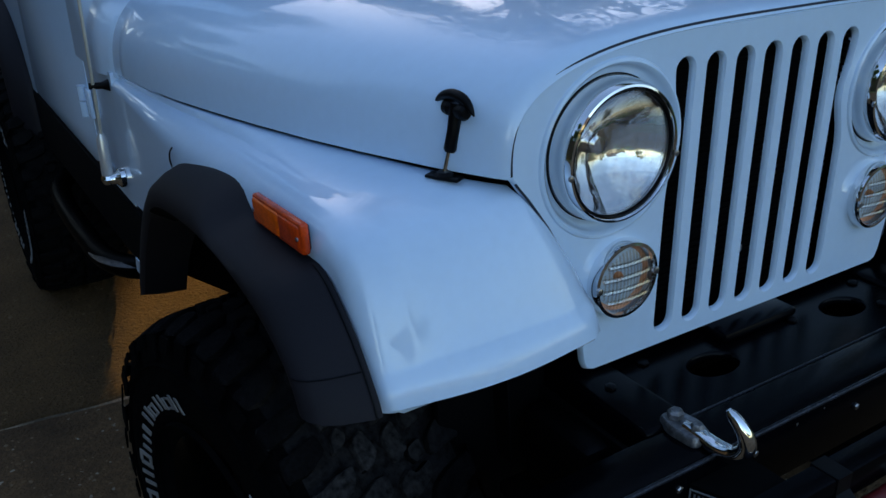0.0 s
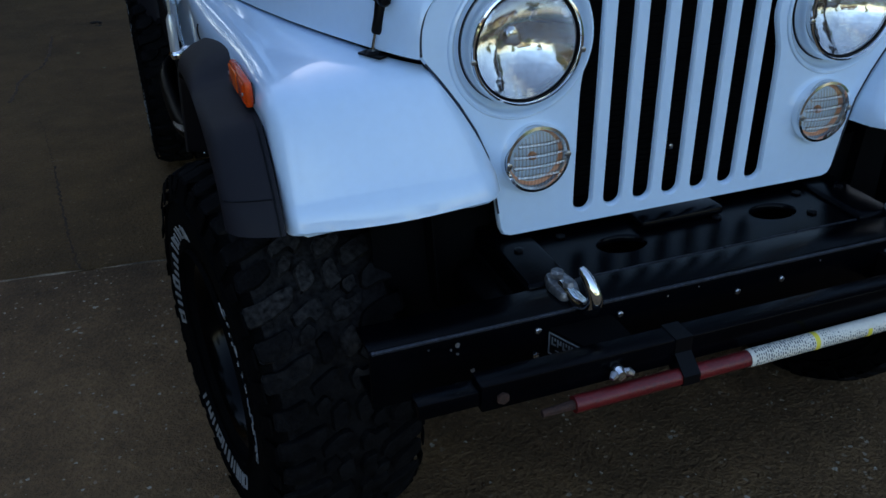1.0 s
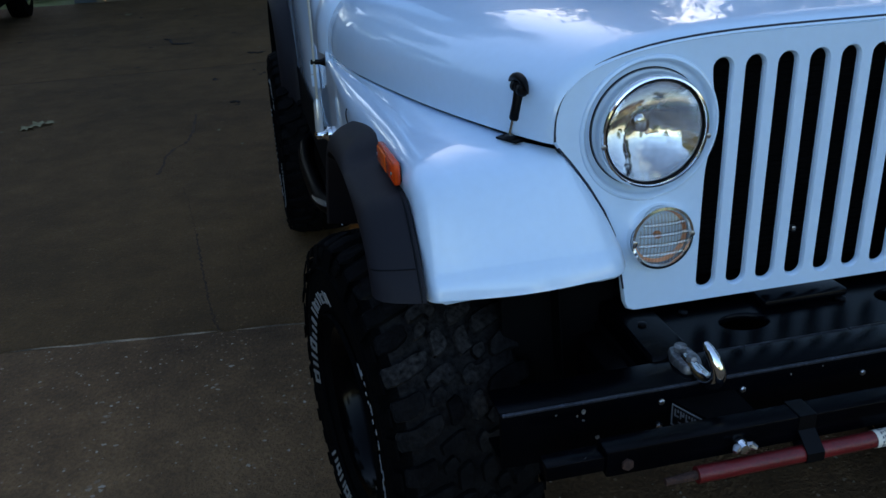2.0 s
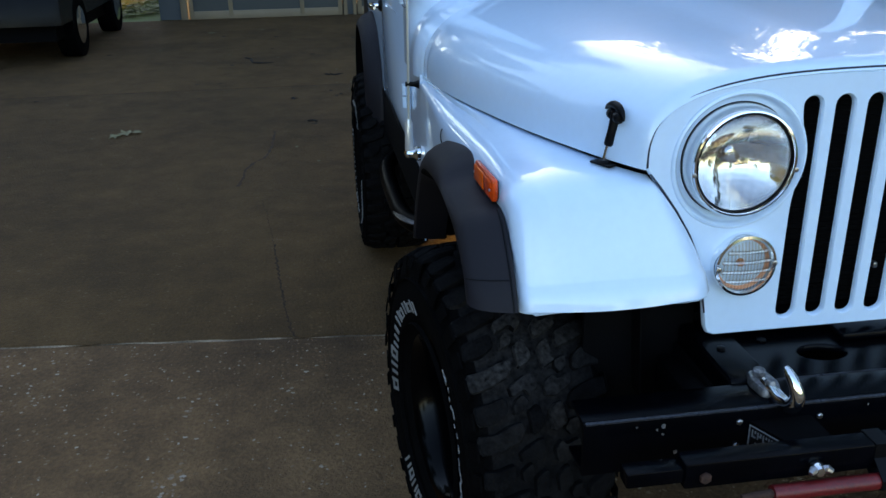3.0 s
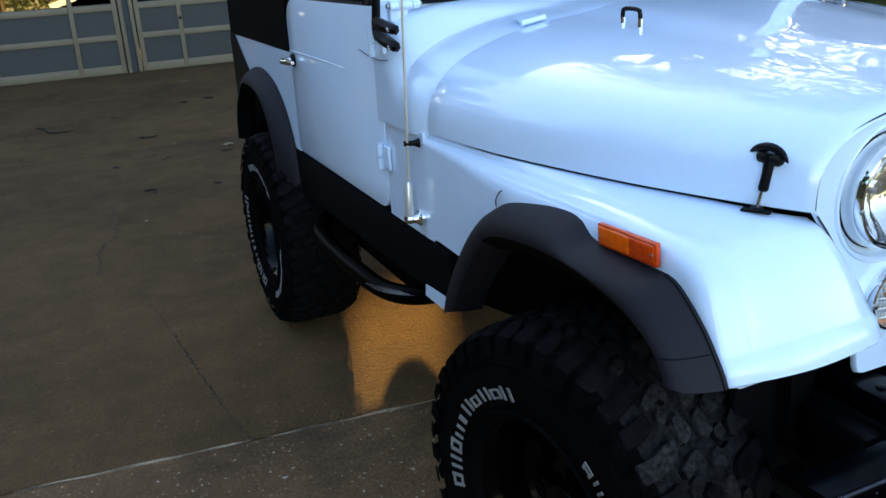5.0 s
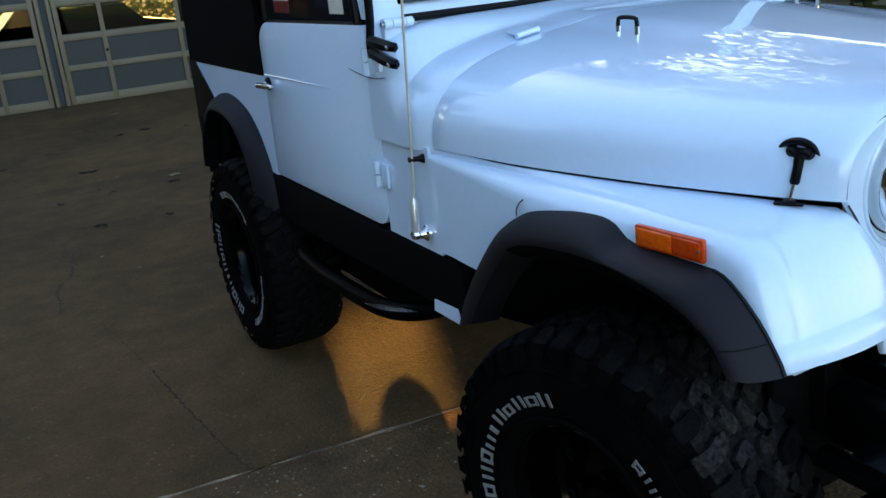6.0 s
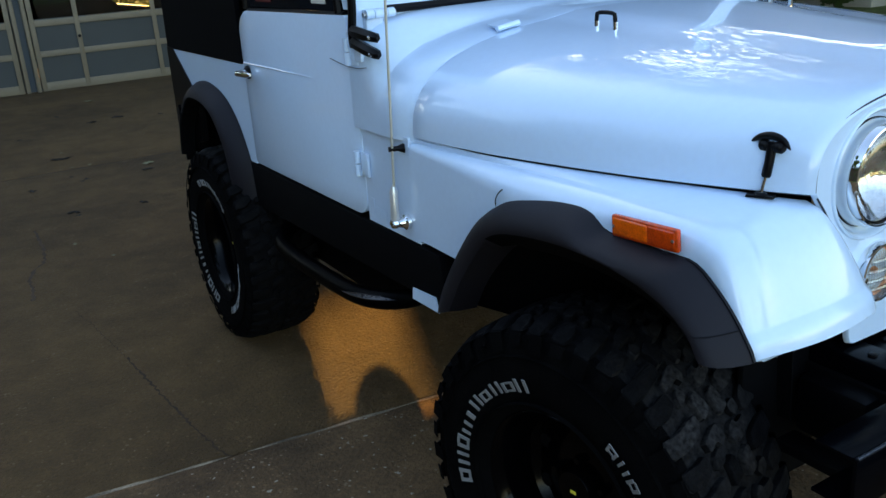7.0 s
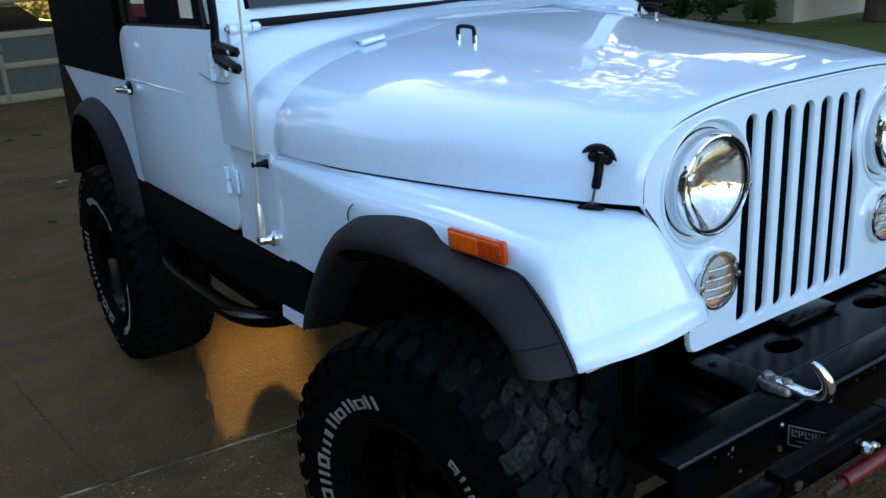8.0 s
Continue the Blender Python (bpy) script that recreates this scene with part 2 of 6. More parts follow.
# ---- mesh builders ----
def part(name, bm, mat, parent=None, label="", angle=35, mats=()):
    """Links a bmesh as one mesh object, under a thing or a part where one is given."""
    bmesh.ops.recalc_face_normals(bm, faces=bm.faces)
    me = bpy.data.meshes.new(name)
    bm.to_mesh(me)
    bm.free()
    for m in (mat, *mats):
        me.materials.append(m)
    for p in me.polygons:
        p.use_smooth = p.loop_total <= 8
    me.set_sharp_from_angle(angle=radians(angle))
    ob = new(name, me)
    if parent is not None:
        ob.parent = parent
        ob.matrix_parent_inverse = BASE.get(parent.name, Matrix.Identity(4)).inverted()
    if label:
        ob["label"] = label
    return ob


BASE = {}


def thing(name, at, label, category, group="", kind=""):
    """An Empty at a thing's base; its parts are built in world metres."""
    e = new(name)
    e.empty_display_size = 0.1
    e.location = at
    BASE[e.name] = Matrix.Translation(at)
    return tagged(e, label, category, group, kind)


def grid(rows, bm=None, close=False, mat=0):
    """A sheet through rows of points."""
    bm = bm or bmesh.new()
    vs = [[bm.verts.new(p) for p in row] for row in rows]
    for a, b in zip(vs, vs[1:]):
        n = len(a)
        for i in range(n if close else n - 1):
            q = [a[i], a[(i + 1) % n], b[(i + 1) % n], b[i]]
            if len({tuple(v.co) for v in q}) == 4:
                f = bm.faces.new(q)
                f.material_index = mat
    return bm


def thicken(bm, t):
    """Gives a sheet the thickness t, to the inner side of its normals."""
    bmesh.ops.recalc_face_normals(bm, faces=bm.faces)
    bm.normal_update()
    old, rim = bm.faces[:], [e for e in bm.edges if e.is_boundary]
    twin = {v: bm.verts.new(v.co - v.normal * t) for v in bm.verts[:]}
    for f in old:
        bm.faces.new([twin[v] for v in reversed(f.verts)]).material_index = f.material_index
    for e in rim:
        a, b = e.verts
        bm.faces.new((a, b, twin[b], twin[a]))
    return bm


def box(x0, x1, y0, y1, z0, z1, bevel=0.0, bm=None, mat=0, seg=2):
    own = bmesh.new()
    bmesh.ops.create_cube(own, size=1)
    for v in own.verts:
        v.co = Vector(((x0 + x1) / 2 + v.co.x * (x1 - x0), (y0 + y1) / 2 + v.co.y * (y1 - y0), (z0 + z1) / 2 + v.co.z * (z1 - z0)))
    if bevel:
        bmesh.ops.bevel(own, geom=own.edges[:], offset=bevel, segments=seg, affect="EDGES", profile=0.5)
    for f in own.faces:
        f.material_index = mat
    return merge(bm, own)


def merge(bm, own):
    if bm is None:
        return own
    me = bpy.data.meshes.new("t")
    own.to_mesh(me)
    own.free()
    bm.from_mesh(me)
    bpy.data.meshes.remove(me)
    return bm


def move(bm, m):
    bm.transform(m)
    return bm


def tube(points, r, seg=12, bm=None, cap=True, mat=0):
    """A round bar through points; r is one radius or one for each point."""
    pts = [Vector(p) for p in points]
    rs = r if isinstance(r, (list, tuple)) else [r] * len(pts)
    own = bmesh.new()
    rings, up = [], None
    for i, p in enumerate(pts):
        d = (pts[min(i + 1, len(pts) - 1)] - pts[max(i - 1, 0)]).normalized()
        if up is None:
            up = d.orthogonal().normalized()
        up = (up - d * up.dot(d)).normalized()
        side = d.cross(up)
        rings.append([own.verts.new(p + rs[i] * (math.cos(2 * math.pi * k / seg) * up + math.sin(2 * math.pi * k / seg) * side)) for k in range(seg)])
    for a, b in zip(rings, rings[1:]):
        for k in range(seg):
            own.faces.new((a[k], a[(k + 1) % seg], b[(k + 1) % seg], b[k]))
    if cap:
        own.faces.new(rings[0])
        own.faces.new(rings[-1])
    for f in own.faces:
        f.material_index = mat
    return merge(bm, own)


def lathe(profile, centre, axis, seg=48, bm=None, mat=0):
    """Turns (radius, offset along the axis) about an axis through centre."""
    own = bmesh.new()
    a = Vector(axis).normalized()
    u = Vector((0, 0, 1)) if abs(a.z) < 0.9 else Vector((1, 0, 0))
    u = (u - a * u.dot(a)).normalized()
    v = a.cross(u)
    c = Vector(centre)
    rings = []
    for r, o in ((float(p), float(q)) for p, q in profile):
        if r < 1e-5:
            rings.append([own.verts.new(c + a * o)])
        else:
            rings.append([own.verts.new(c + a * o + r * (math.cos(2 * math.pi * k / seg) * u + math.sin(2 * math.pi * k / seg) * v)) for k in range(seg)])
    for p, q in zip(rings, rings[1:]):
        for k in range(seg):
            j = (k + 1) % seg
            if len(p) == 1 and len(q) > 1:
                own.faces.new((p[0], q[j], q[k]))
            elif len(q) == 1 and len(p) > 1:
                own.faces.new((p[k], p[j], q[0]))
            elif len(p) > 1:
                own.faces.new((p[k], p[j], q[j], q[k]))
    for f in own.faces:
        f.material_index = mat
    return merge(bm, own)


def curve_through(points, n):
    """n points evenly along a smooth line through the given ones."""
    p = np.array(points, float)
    e = np.vstack([2 * p[0] - p[1], p, 2 * p[-1] - p[-2]])
    fine = []
    for i in range(1, len(e) - 2):
        for s in np.linspace(0, 1, 16, endpoint=False):
            a, b, c, d = e[i - 1 : i + 3]
            fine.append(0.5 * (2 * b + (c - a) * s + (2 * a - 5 * b + 4 * c - d) * s**2 + (3 * b - a - 3 * c + d) * s**3))
    fine.append(p[-1])
    fine = np.array(fine)
    d = np.r_[0, np.cumsum(np.linalg.norm(np.diff(fine, axis=0), axis=1))]
    at = np.linspace(0, d[-1], n)
    return [tuple(float(np.interp(a, d, fine[:, k])) for k in range(p.shape[1])) for a in at]


def panel(outline, holes, y, lip=0.006, depth=0.022, rim=0.004):
    """A pressed sheet in the plane y, with holes whose edges roll backwards; outline and holes are loops of (x, z)."""
    bm = bmesh.new()
    edges = []
    for loop in (outline, *holes):
        vs = [bm.verts.new((x, y, z)) for x, z in loop]
        edges += [bm.edges.new((a, b)) for a, b in zip(vs, vs[1:] + vs[:1])]
    bmesh.ops.triangle_fill(bm, use_beauty=True, edges=edges)
    for loop, sign in [(outline, -1)] + [(h, 1) for h in holes]:
        n = len(loop)
        cx, cz = sum(p[0] for p in loop) / n, sum(p[1] for p in loop) / n
        area = sum(loop[i][0] * loop[(i + 1) % n][1] - loop[(i + 1) % n][0] * loop[i][1] for i in range(n))
        turn = 1 if area > 0 else -1
        norm = []
        for i in range(n):
            dx, dz = loop[(i + 1) % n][0] - loop[i - 1][0], loop[(i + 1) % n][1] - loop[i - 1][1]
            h = math.hypot(dx, dz) or 1
            norm.append((-dz / h * turn, dx / h * turn))
        s = rim if sign > 0 else -rim
        rows = [[(x, y, z) for x, z in loop]]
        for k, dy in ((0.3, 0.0012), (0.75, 0.004), (1, lip + 0.003), (1, depth)):
            rows.append([(x + nx * s * k, y + dy, z + nz * s * k) for (x, z), (nx, nz) in zip(loop, norm)])
        grid(rows, bm, close=True)
    bmesh.ops.remove_doubles(bm, verts=bm.verts[:], dist=0.0002)
    return bm


def circle(cx, cz, r, n=48):
    return [(cx + r * math.cos(2 * math.pi * i / n), cz + r * math.sin(2 * math.pi * i / n)) for i in range(n)]


def lerp(x, xs, ys):
    return float(np.interp(x, xs, ys))

# ---- ground and setting ----
def slab_material(name, base, dark, stone, amount, spread):
    """Weathered concrete: stains, grain and exposed aggregate."""
    m = bpy.data.materials.new(name)
    m.use_nodes = True
    n, l = m.node_tree.nodes, m.node_tree.links
    b = n["Principled BSDF"]
    b.inputs["Roughness"].default_value = 0.85
    b.inputs["Specular IOR Level"].default_value = 0.3
    tc = n.new("ShaderNodeTexCoord")
    big = n.new("ShaderNodeTexNoise")
    big.inputs["Scale"].default_value, big.inputs["Detail"].default_value, big.inputs["Roughness"].default_value = 0.9, 8, 0.62
    l.new(tc.outputs["Object"], big.inputs["Vector"])
    cr = n.new("ShaderNodeValToRGB")
    cr.color_ramp.elements[0].position, cr.color_ramp.elements[1].position = 0.36, 0.58
    cr.color_ramp.elements[0].color, cr.color_ramp.elements[1].color = (*dark, 1), (*base, 1)
    l.new(big.outputs["Fac"], cr.inputs["Fac"])
    grain = n.new("ShaderNodeTexNoise")
    grain.inputs["Scale"].default_value, grain.inputs["Detail"].default_value = 62, 7
    l.new(tc.outputs["Object"], grain.inputs["Vector"])
    gr = n.new("ShaderNodeMapRange")
    gr.inputs["From Min"].default_value, gr.inputs["From Max"].default_value = 0.25, 0.75
    gr.inputs["To Min"].default_value, gr.inputs["To Max"].default_value = 1 - 0.28 * spread, 1 + 0.28 * spread
    l.new(grain.outputs["Fac"], gr.inputs["Value"])
    mul = n.new("ShaderNodeMix")
    mul.data_type, mul.blend_type = "RGBA", "MULTIPLY"
    mul.inputs["Factor"].default_value = 1
    l.new(cr.outputs["Color"], mul.inputs["A"])
    l.new(gr.outputs["Result"], mul.inputs["B"])
    mid = n.new("ShaderNodeTexNoise")
    mid.inputs["Scale"].default_value, mid.inputs["Detail"].default_value, mid.inputs["Roughness"].default_value = 5.5, 9, 0.68
    l.new(tc.outputs["Object"], mid.inputs["Vector"])
    mr = n.new("ShaderNodeMapRange")
    mr.inputs["From Min"].default_value, mr.inputs["From Max"].default_value = 0.32, 0.68
    mr.inputs["To Min"].default_value, mr.inputs["To Max"].default_value = 1 - 0.36 * spread, 1 + 0.28 * spread
    l.new(mid.outputs["Fac"], mr.inputs["Value"])
    mul2 = n.new("ShaderNodeMix")
    mul2.data_type, mul2.blend_type = "RGBA", "MULTIPLY"
    mul2.inputs["Factor"].default_value = 1
    l.new(mul.outputs["Result"], mul2.inputs["A"])
    l.new(mr.outputs["Result"], mul2.inputs["B"])
    vor = n.new("ShaderNodeTexVoronoi")
    vor.inputs["Scale"].default_value = 58
    warp = n.new("ShaderNodeVectorMath")
    warp.operation = "MULTIPLY_ADD"
    warp.inputs[1].default_value = (0.02, 0.02, 0.02)
    l.new(grain.outputs["Color"], warp.inputs[0])
    l.new(tc.outputs["Object"], warp.inputs[2])
    l.new(warp.outputs["Vector"], vor.inputs["Vector"])
    pick = n.new("ShaderNodeSeparateColor")
    l.new(vor.outputs["Color"], pick.inputs["Color"])
    few = n.new("ShaderNodeMath")
    few.operation, few.inputs[1].default_value = "GREATER_THAN", 1 - amount
    l.new(pick.outputs["Red"], few.inputs[0])
    near = n.new("ShaderNodeMath")
    near.operation = "LESS_THAN"
    l.new(vor.outputs["Distance"], near.inputs[0])
    wide = n.new("ShaderNodeMath")
    wide.operation, wide.inputs[1].default_value = "MULTIPLY", 0.46
    bare = n.new("ShaderNodeMath")
    bare.operation = "MULTIPLY"
    worn = n.new("ShaderNodeMapRange")
    worn.inputs["From Min"].default_value, worn.inputs["From Max"].default_value = 0.36, 0.66
    worn.inputs["To Min"].default_value, worn.inputs["To Max"].default_value = 0.25, 1.45
    l.new(mid.outputs["Fac"], worn.inputs["Value"])
    l.new(pick.outputs["Blue"], bare.inputs[0])
    l.new(worn.outputs["Result"], bare.inputs[1])
    l.new(bare.outputs[0], wide.inputs[0])
    l.new(wide.outputs[0], near.inputs[1])
    both = n.new("ShaderNodeMath")
    both.operation = "MULTIPLY"
    l.new(few.outputs[0], both.inputs[0])
    l.new(near.outputs[0], both.inputs[1])
    mix = n.new("ShaderNodeMix")
    mix.data_type = "RGBA"
    tone = n.new("ShaderNodeMix")
    tone.data_type = "RGBA"
    tone.inputs["A"].default_value, tone.inputs["B"].default_value = (*base, 1), (*stone, 1)
    cube = n.new("ShaderNodeMath")
    cube.operation, cube.inputs[1].default_value = "POWER", 3.2
    l.new(pick.outputs["Green"], cube.inputs[0])
    l.new(cube.outputs[0], tone.inputs["Factor"])
    l.new(tone.outputs["Result"], mix.inputs["B"])
    l.new(both.outputs[0], mix.inputs["Factor"])
    l.new(mul2.outputs["Result"], mix.inputs["A"])
    l.new(mix.outputs["Result"], b.inputs["Base Color"])
    bp = n.new("ShaderNodeBump")
    bp.inputs["Strength"].default_value, bp.inputs["Distance"].default_value = 1.0 - 0.45 * (spread > 0.9), 0.015
    pit = n.new("ShaderNodeTexNoise")
    pit.inputs["Scale"].default_value, pit.inputs["Detail"].default_value, pit.inputs["Roughness"].default_value = 150, 3, 0.75
    l.new(tc.outputs["Object"], pit.inputs["Vector"])
    lumps = n.new("ShaderNodeTexVoronoi")
    lumps.inputs["Scale"].default_value = 125
    l.new(warp.outputs["Vector"], lumps.inputs["Vector"])
    sink = n.new("ShaderNodeMath")
    sink.operation, sink.inputs[1].default_value = "MULTIPLY_ADD", -0.85
    l.new(lumps.outputs["Distance"], sink.inputs[0])
    l.new(pit.outputs["Fac"], sink.inputs[2])
    clod = n.new("ShaderNodeMath")
    clod.operation, clod.inputs[1].default_value = "MULTIPLY_ADD", 3.2
    l.new(grain.outputs["Fac"], clod.inputs[0])
    l.new(sink.outputs[0], clod.inputs[2])
    l.new(clod.outputs[0], bp.inputs["Height"])
    l.new(bp.outputs["Normal"], b.inputs["Normal"])
    return m


SLAB_NEAR = slab_material("aggregate_concrete", (0.200, 0.114, 0.048), (0.104, 0.059, 0.0245), (0.50, 0.43, 0.33), 0.50, 1.0)
SLAB_FAR = slab_material("smooth_concrete", (0.176, 0.101, 0.038), (0.116, 0.067, 0.0255), (0.26, 0.17, 0.09), 0.34, 0.62)
GRASS = material("lawn_grass", (0.135, 0.185, 0.028), 0.8, scale=1.5, vary=0.45, fine=0.4, bscale=40)
SIDING = material("grey_blue_siding", (0.060, 0.072, 0.078), 0.7, scale=2, vary=0.12, fine=0.08)
DOORP = material("grey_green_door_panel", (0.031, 0.038, 0.037), 0.55, scale=2, vary=0.15, fine=0.06)
TRIMW = material("cream_trim_paint", (0.200, 0.160, 0.100), 0.55, scale=4, vary=0.14, fine=0.05)
BRICKW = material("pale_foundation", (0.45, 0.43, 0.38), 0.85, scale=3, vary=0.25, fine=0.15, bump=0.3, bscale=60)
ROOF = material("asphalt_shingle", (0.07, 0.065, 0.06), 0.9, scale=3, vary=0.3, fine=0.3)
LEAF = leaf_material("shrub_leaf", (0.035, 0.075, 0.02), (0.07, 0.12, 0.025))
LEAF_Y = leaf_material("autumn_leaf", (0.20, 0.24, 0.03), (0.11, 0.14, 0.025))
BARK = material("bark", (0.10, 0.075, 0.055), 0.9, scale=6, vary=0.4, fine=0.3, bump=0.5, bscale=40)

ground = part("ground", box(-150, 150, -150, 150, -0.5, -0.02), GRASS)
tagged(ground, "green lawn and soil under the driveway", "lawn", kind="structure")
drive = thing("driveway", (0, 0, 0), "brown stained concrete driveway slabs with worn joints", "driveway", kind="structure")


def slab(x0, x1, y0, y1, mat, seed, k0=0.0, k1=0.0):
    """One concrete slab with a slightly worn, uneven rim."""
    rnd = random.Random(seed)
    n = 28
    rim = [(x0 + (x1 - x0) * i / n, y0) for i in range(n)] + [(x1, y0 + (y1 - y0) * i / n) for i in range(n)]
    rim += [(x1 - (x1 - x0) * i / n, y1) for i in range(n)] + [(x0, y1 - (y1 - y0) * i / n) for i in range(n)]
    rim = [(x, y - (k0 + (k1 - k0) * (y - y0) / (y1 - y0)) * (x + 0.9)) for x, y in rim]
    rim = [(x + rnd.uniform(-0.003, 0.003), y + rnd.uniform(-0.003, 0.003)) for x, y in rim]
    cx, cy = (x0 + x1) / 2, (y0 + y1) / 2
    ins = [(x + (cx - x) / abs(cx - x0) * 0.008, y + max(-1, min(1, (cy - y) / abs(cy - y0))) * 0.008) for x, y in rim]
    bm = grid([[(x, y, -0.015) for x, y in rim], [(x, y, -0.004) for x, y in rim], [(x, y, 0) for x, y in ins]], close=True)
    bm.verts.ensure_lookup_table()
    bm.faces.new([bm.verts[i] for i in range(2 * len(rim), 3 * len(rim))])
    return part("slab", bm, mat, drive)


for x0, x1 in ((-7.6, -4.2), (-4.19, 4.1)):
    slab(x0, x1, -5.2, 1.565, SLAB_NEAR, x0, 0.0, 0.105)
    slab(x0, x1, 1.577, 6.512, SLAB_FAR, x0 + 1, 0.105, 0.0)
    slab(x0, x1, 6.536, 11.65, SLAB_FAR, x0 + 2)
# pale strip paints in the light that the worn slab edge catches
JOINT_LIGHT = material("joint_edge_light", (0.44, 0.33, 0.21), 0.95, scale=6, fine=0.5, color2=(0.05, 0.036, 0.02))
part("joint", grid([[(x, 1.563 - 0.105 * (x + 0.9) + 0.004 * math.sin(x * 9) + 0.003 * math.sin(x * 31 + 1), -0.0022) for x in np.linspace(-7.5, 4.0, 300)], [(x, 1.575 - 0.105 * (x + 0.9) + 0.003 * math.sin(x * 7) + 0.004 * math.sin(x * 23), -0.0022) for x in np.linspace(-7.5, 4.0, 300)]]), JOINT_LIGHT, drive)
slab(-9, 9, -9.0, -5.21, SLAB_FAR, 5)
road = part("road", box(-150, 150, -17, -9.05, -0.1, -0.012), SLAB_NEAR)
tagged(road, "grey weathered street pavement", "road", kind="structure")

# ---- house with two garage doors ----
house = thing("house", (0, 11.7, 0), "grey-blue house with two panelled garage doors", "house")


def wall_with(name, x0, x1, z1, doors, y0, y1):
    bm = bmesh.new()
    edge = x0
    for a, b, h in doors:
        box(edge, a, y0, y1, 0, z1, bm=bm)
        box(a, b, y0, y1, h, z1, bm=bm)
        edge = b
    box(edge, x1, y0, y1, 0, z1, bm=bm)
    return part(name, bm, SIDING, house)


DOORS = ((-2.72, -0.55, 2.1), (-0.36, 1.81, 2.1))
wall_with("front_wall", -3.12, 3.13, 5.6, DOORS, 11.70, 11.85)
part("side_wall", box(-3.12, -2.97, 11.86, 15.5, 0, 5.6), SIDING, house)
part("side_wall", box(2.98, 3.13, 11.86, 15.5, 0, 5.6), SIDING, house)
bm = bmesh.new()
box(-3.12, -2.4, 15.51, 15.65, 0, 5.6, bm=bm)
box(2.2, 3.13, 15.51, 15.65, 0, 5.6, bm=bm)
box(-2.399, 2.199, 15.51, 15.65, 2.1, 5.6, bm=bm)
part("rear_wall", bm, SIDING, house)
part("roof", box(-3.4, 3.16, 11.3, 15.9, 5.6, 5.8), ROOF, house)
part("garage_floor", box(-3.1, 2.9, 11.72, 15.6, -0.015, 0.0), SLAB_FAR, house)

WIN = glass("garage_window_glass", (0.36, 0.34, 0.20))
for a, b, h in DOORS:
    door = part("garage_door", box(a + 0.01, b - 0.01, 11.66, 11.69, 1.25, h - 0.01, bm=box(a + 0.01, b - 0.01, 11.66, 11.69, 0.001, 0.91)), DOORP, house, "grey-green panelled garage door with cream rails")
    for side in (a - 0.10, b + 0.004):
        inner = -0.6 < side < -0.3
        wide = 0.05 if inner else 0.096
        at = b + 0.004 if side > a else a - wide - 0.004
        part("jamb", box(at, at + wide, 11.60, 11.698, 0, h + 0.1, 0.006), TRIMW, door)
    for z0, z1 in ((0.001, 0.11), (0.435, 0.51), (0.82, 0.90), (1.26, 1.34), (h - 0.1, h - 0.01)):
        part("rail", box(a + 0.012, b - 0.012, 11.632, 11.658, z0, z1, 0.004), TRIMW, door)
    w = b - a
    for k, x in enumerate((a + 0.012, a + w * 0.27 - 0.03, a + w * 0.73 - 0.03, b - 0.075)):
        part("stile", box(x, x + 0.06, 11.626, 11.631, 0.02, h - 0.012, 0.002), TRIMW, door)
    for x0, x1 in ((a + 0.03, a + w * 0.27 - 0.002), (a + w * 0.27 + 0.002, a + w * 0.73 - 0.002), (a + w * 0.73 + 0.002, b - 0.03)):
        part("pane", box(x0, x1, 11.670, 11.676, 0.905, 1.255), WIN, door, "tinted window pane")
    part("latch", lathe([(0, 0), (0.02, 0), (0.02, 0.02), (0.0, 0.025)], (a + w * 0.27, 11.625, 0.66), (0, -1, 0), 12), SATIN, door)

# neighbouring house, lawn edge and shrubs
annex = thing("neighbour_house", (16, 11.5, 0), "grey house with pale foundation beyond the lawn", "house")
part("foundation", box(12.55, 21.9, 8.5, 14.5, -0.02, 0.45), BRICKW, annex)
part("wall", box(12.5, 22, 8.45, 14.55, 0.451, 4.4), SIDING, annex)
clap = bmesh.new()
for k in range(22):
    box(12.482, 12.499, 8.45, 14.55, 0.46 + k * 0.178, 0.46 + k * 0.178 + 0.165, bm=clap)
part("siding_board", clap, SIDING, annex)
# dark box in place of the shade in the vent
part("vent_shade", box(12.53, 12.545, 10.9, 11.5, 0.08, 0.36, 0.005), VOID, annex)
part("basement_window", box(12.52, 12.545, 9.0, 9.25, 0.10, 0.40, 0.005), TRIMW, annex)
part("roof", thicken(grid([[(12.0, 8.0, 4.3), (17.2, 8.0, 7.0), (22.5, 8.0, 4.3)], [(12.0, 15.0, 4.3), (17.2, 15.0, 7.0), (22.5, 15.0, 4.3)]]), 0.2), ROOF, annex)


def leaves(bm, centre, radius, count, size, rnd, squash=0.8, mat=0):
    """Loose clumps of small folded leaves in an uneven ball."""
    for _ in range(count):
        d = Vector((rnd.gauss(0, 1), rnd.gauss(0, 1), rnd.gauss(0, 1))).normalized()
        r = radius * (rnd.random() ** 0.4) * (0.75 + 0.5 * noise.noise(d * 1.7 + Vector(centre)))
        p = Vector(centre) + Vector((d.x * r, d.y * r, d.z * r * squash))
        a = Vector((rnd.uniform(-1, 1), rnd.uniform(-1, 1), rnd.uniform(-0.6, 0.6))).normalized()
        b = a.orthogonal().normalized()
        s = size * rnd.uniform(0.6, 1.3)
        v = [bm.verts.new(q) for q in (p - a * s, p + b * s * 0.45 + Vector((0, 0, s * 0.1)), p + a * s, p - b * s * 0.45)]
        bm.faces.new(v).material_index = mat


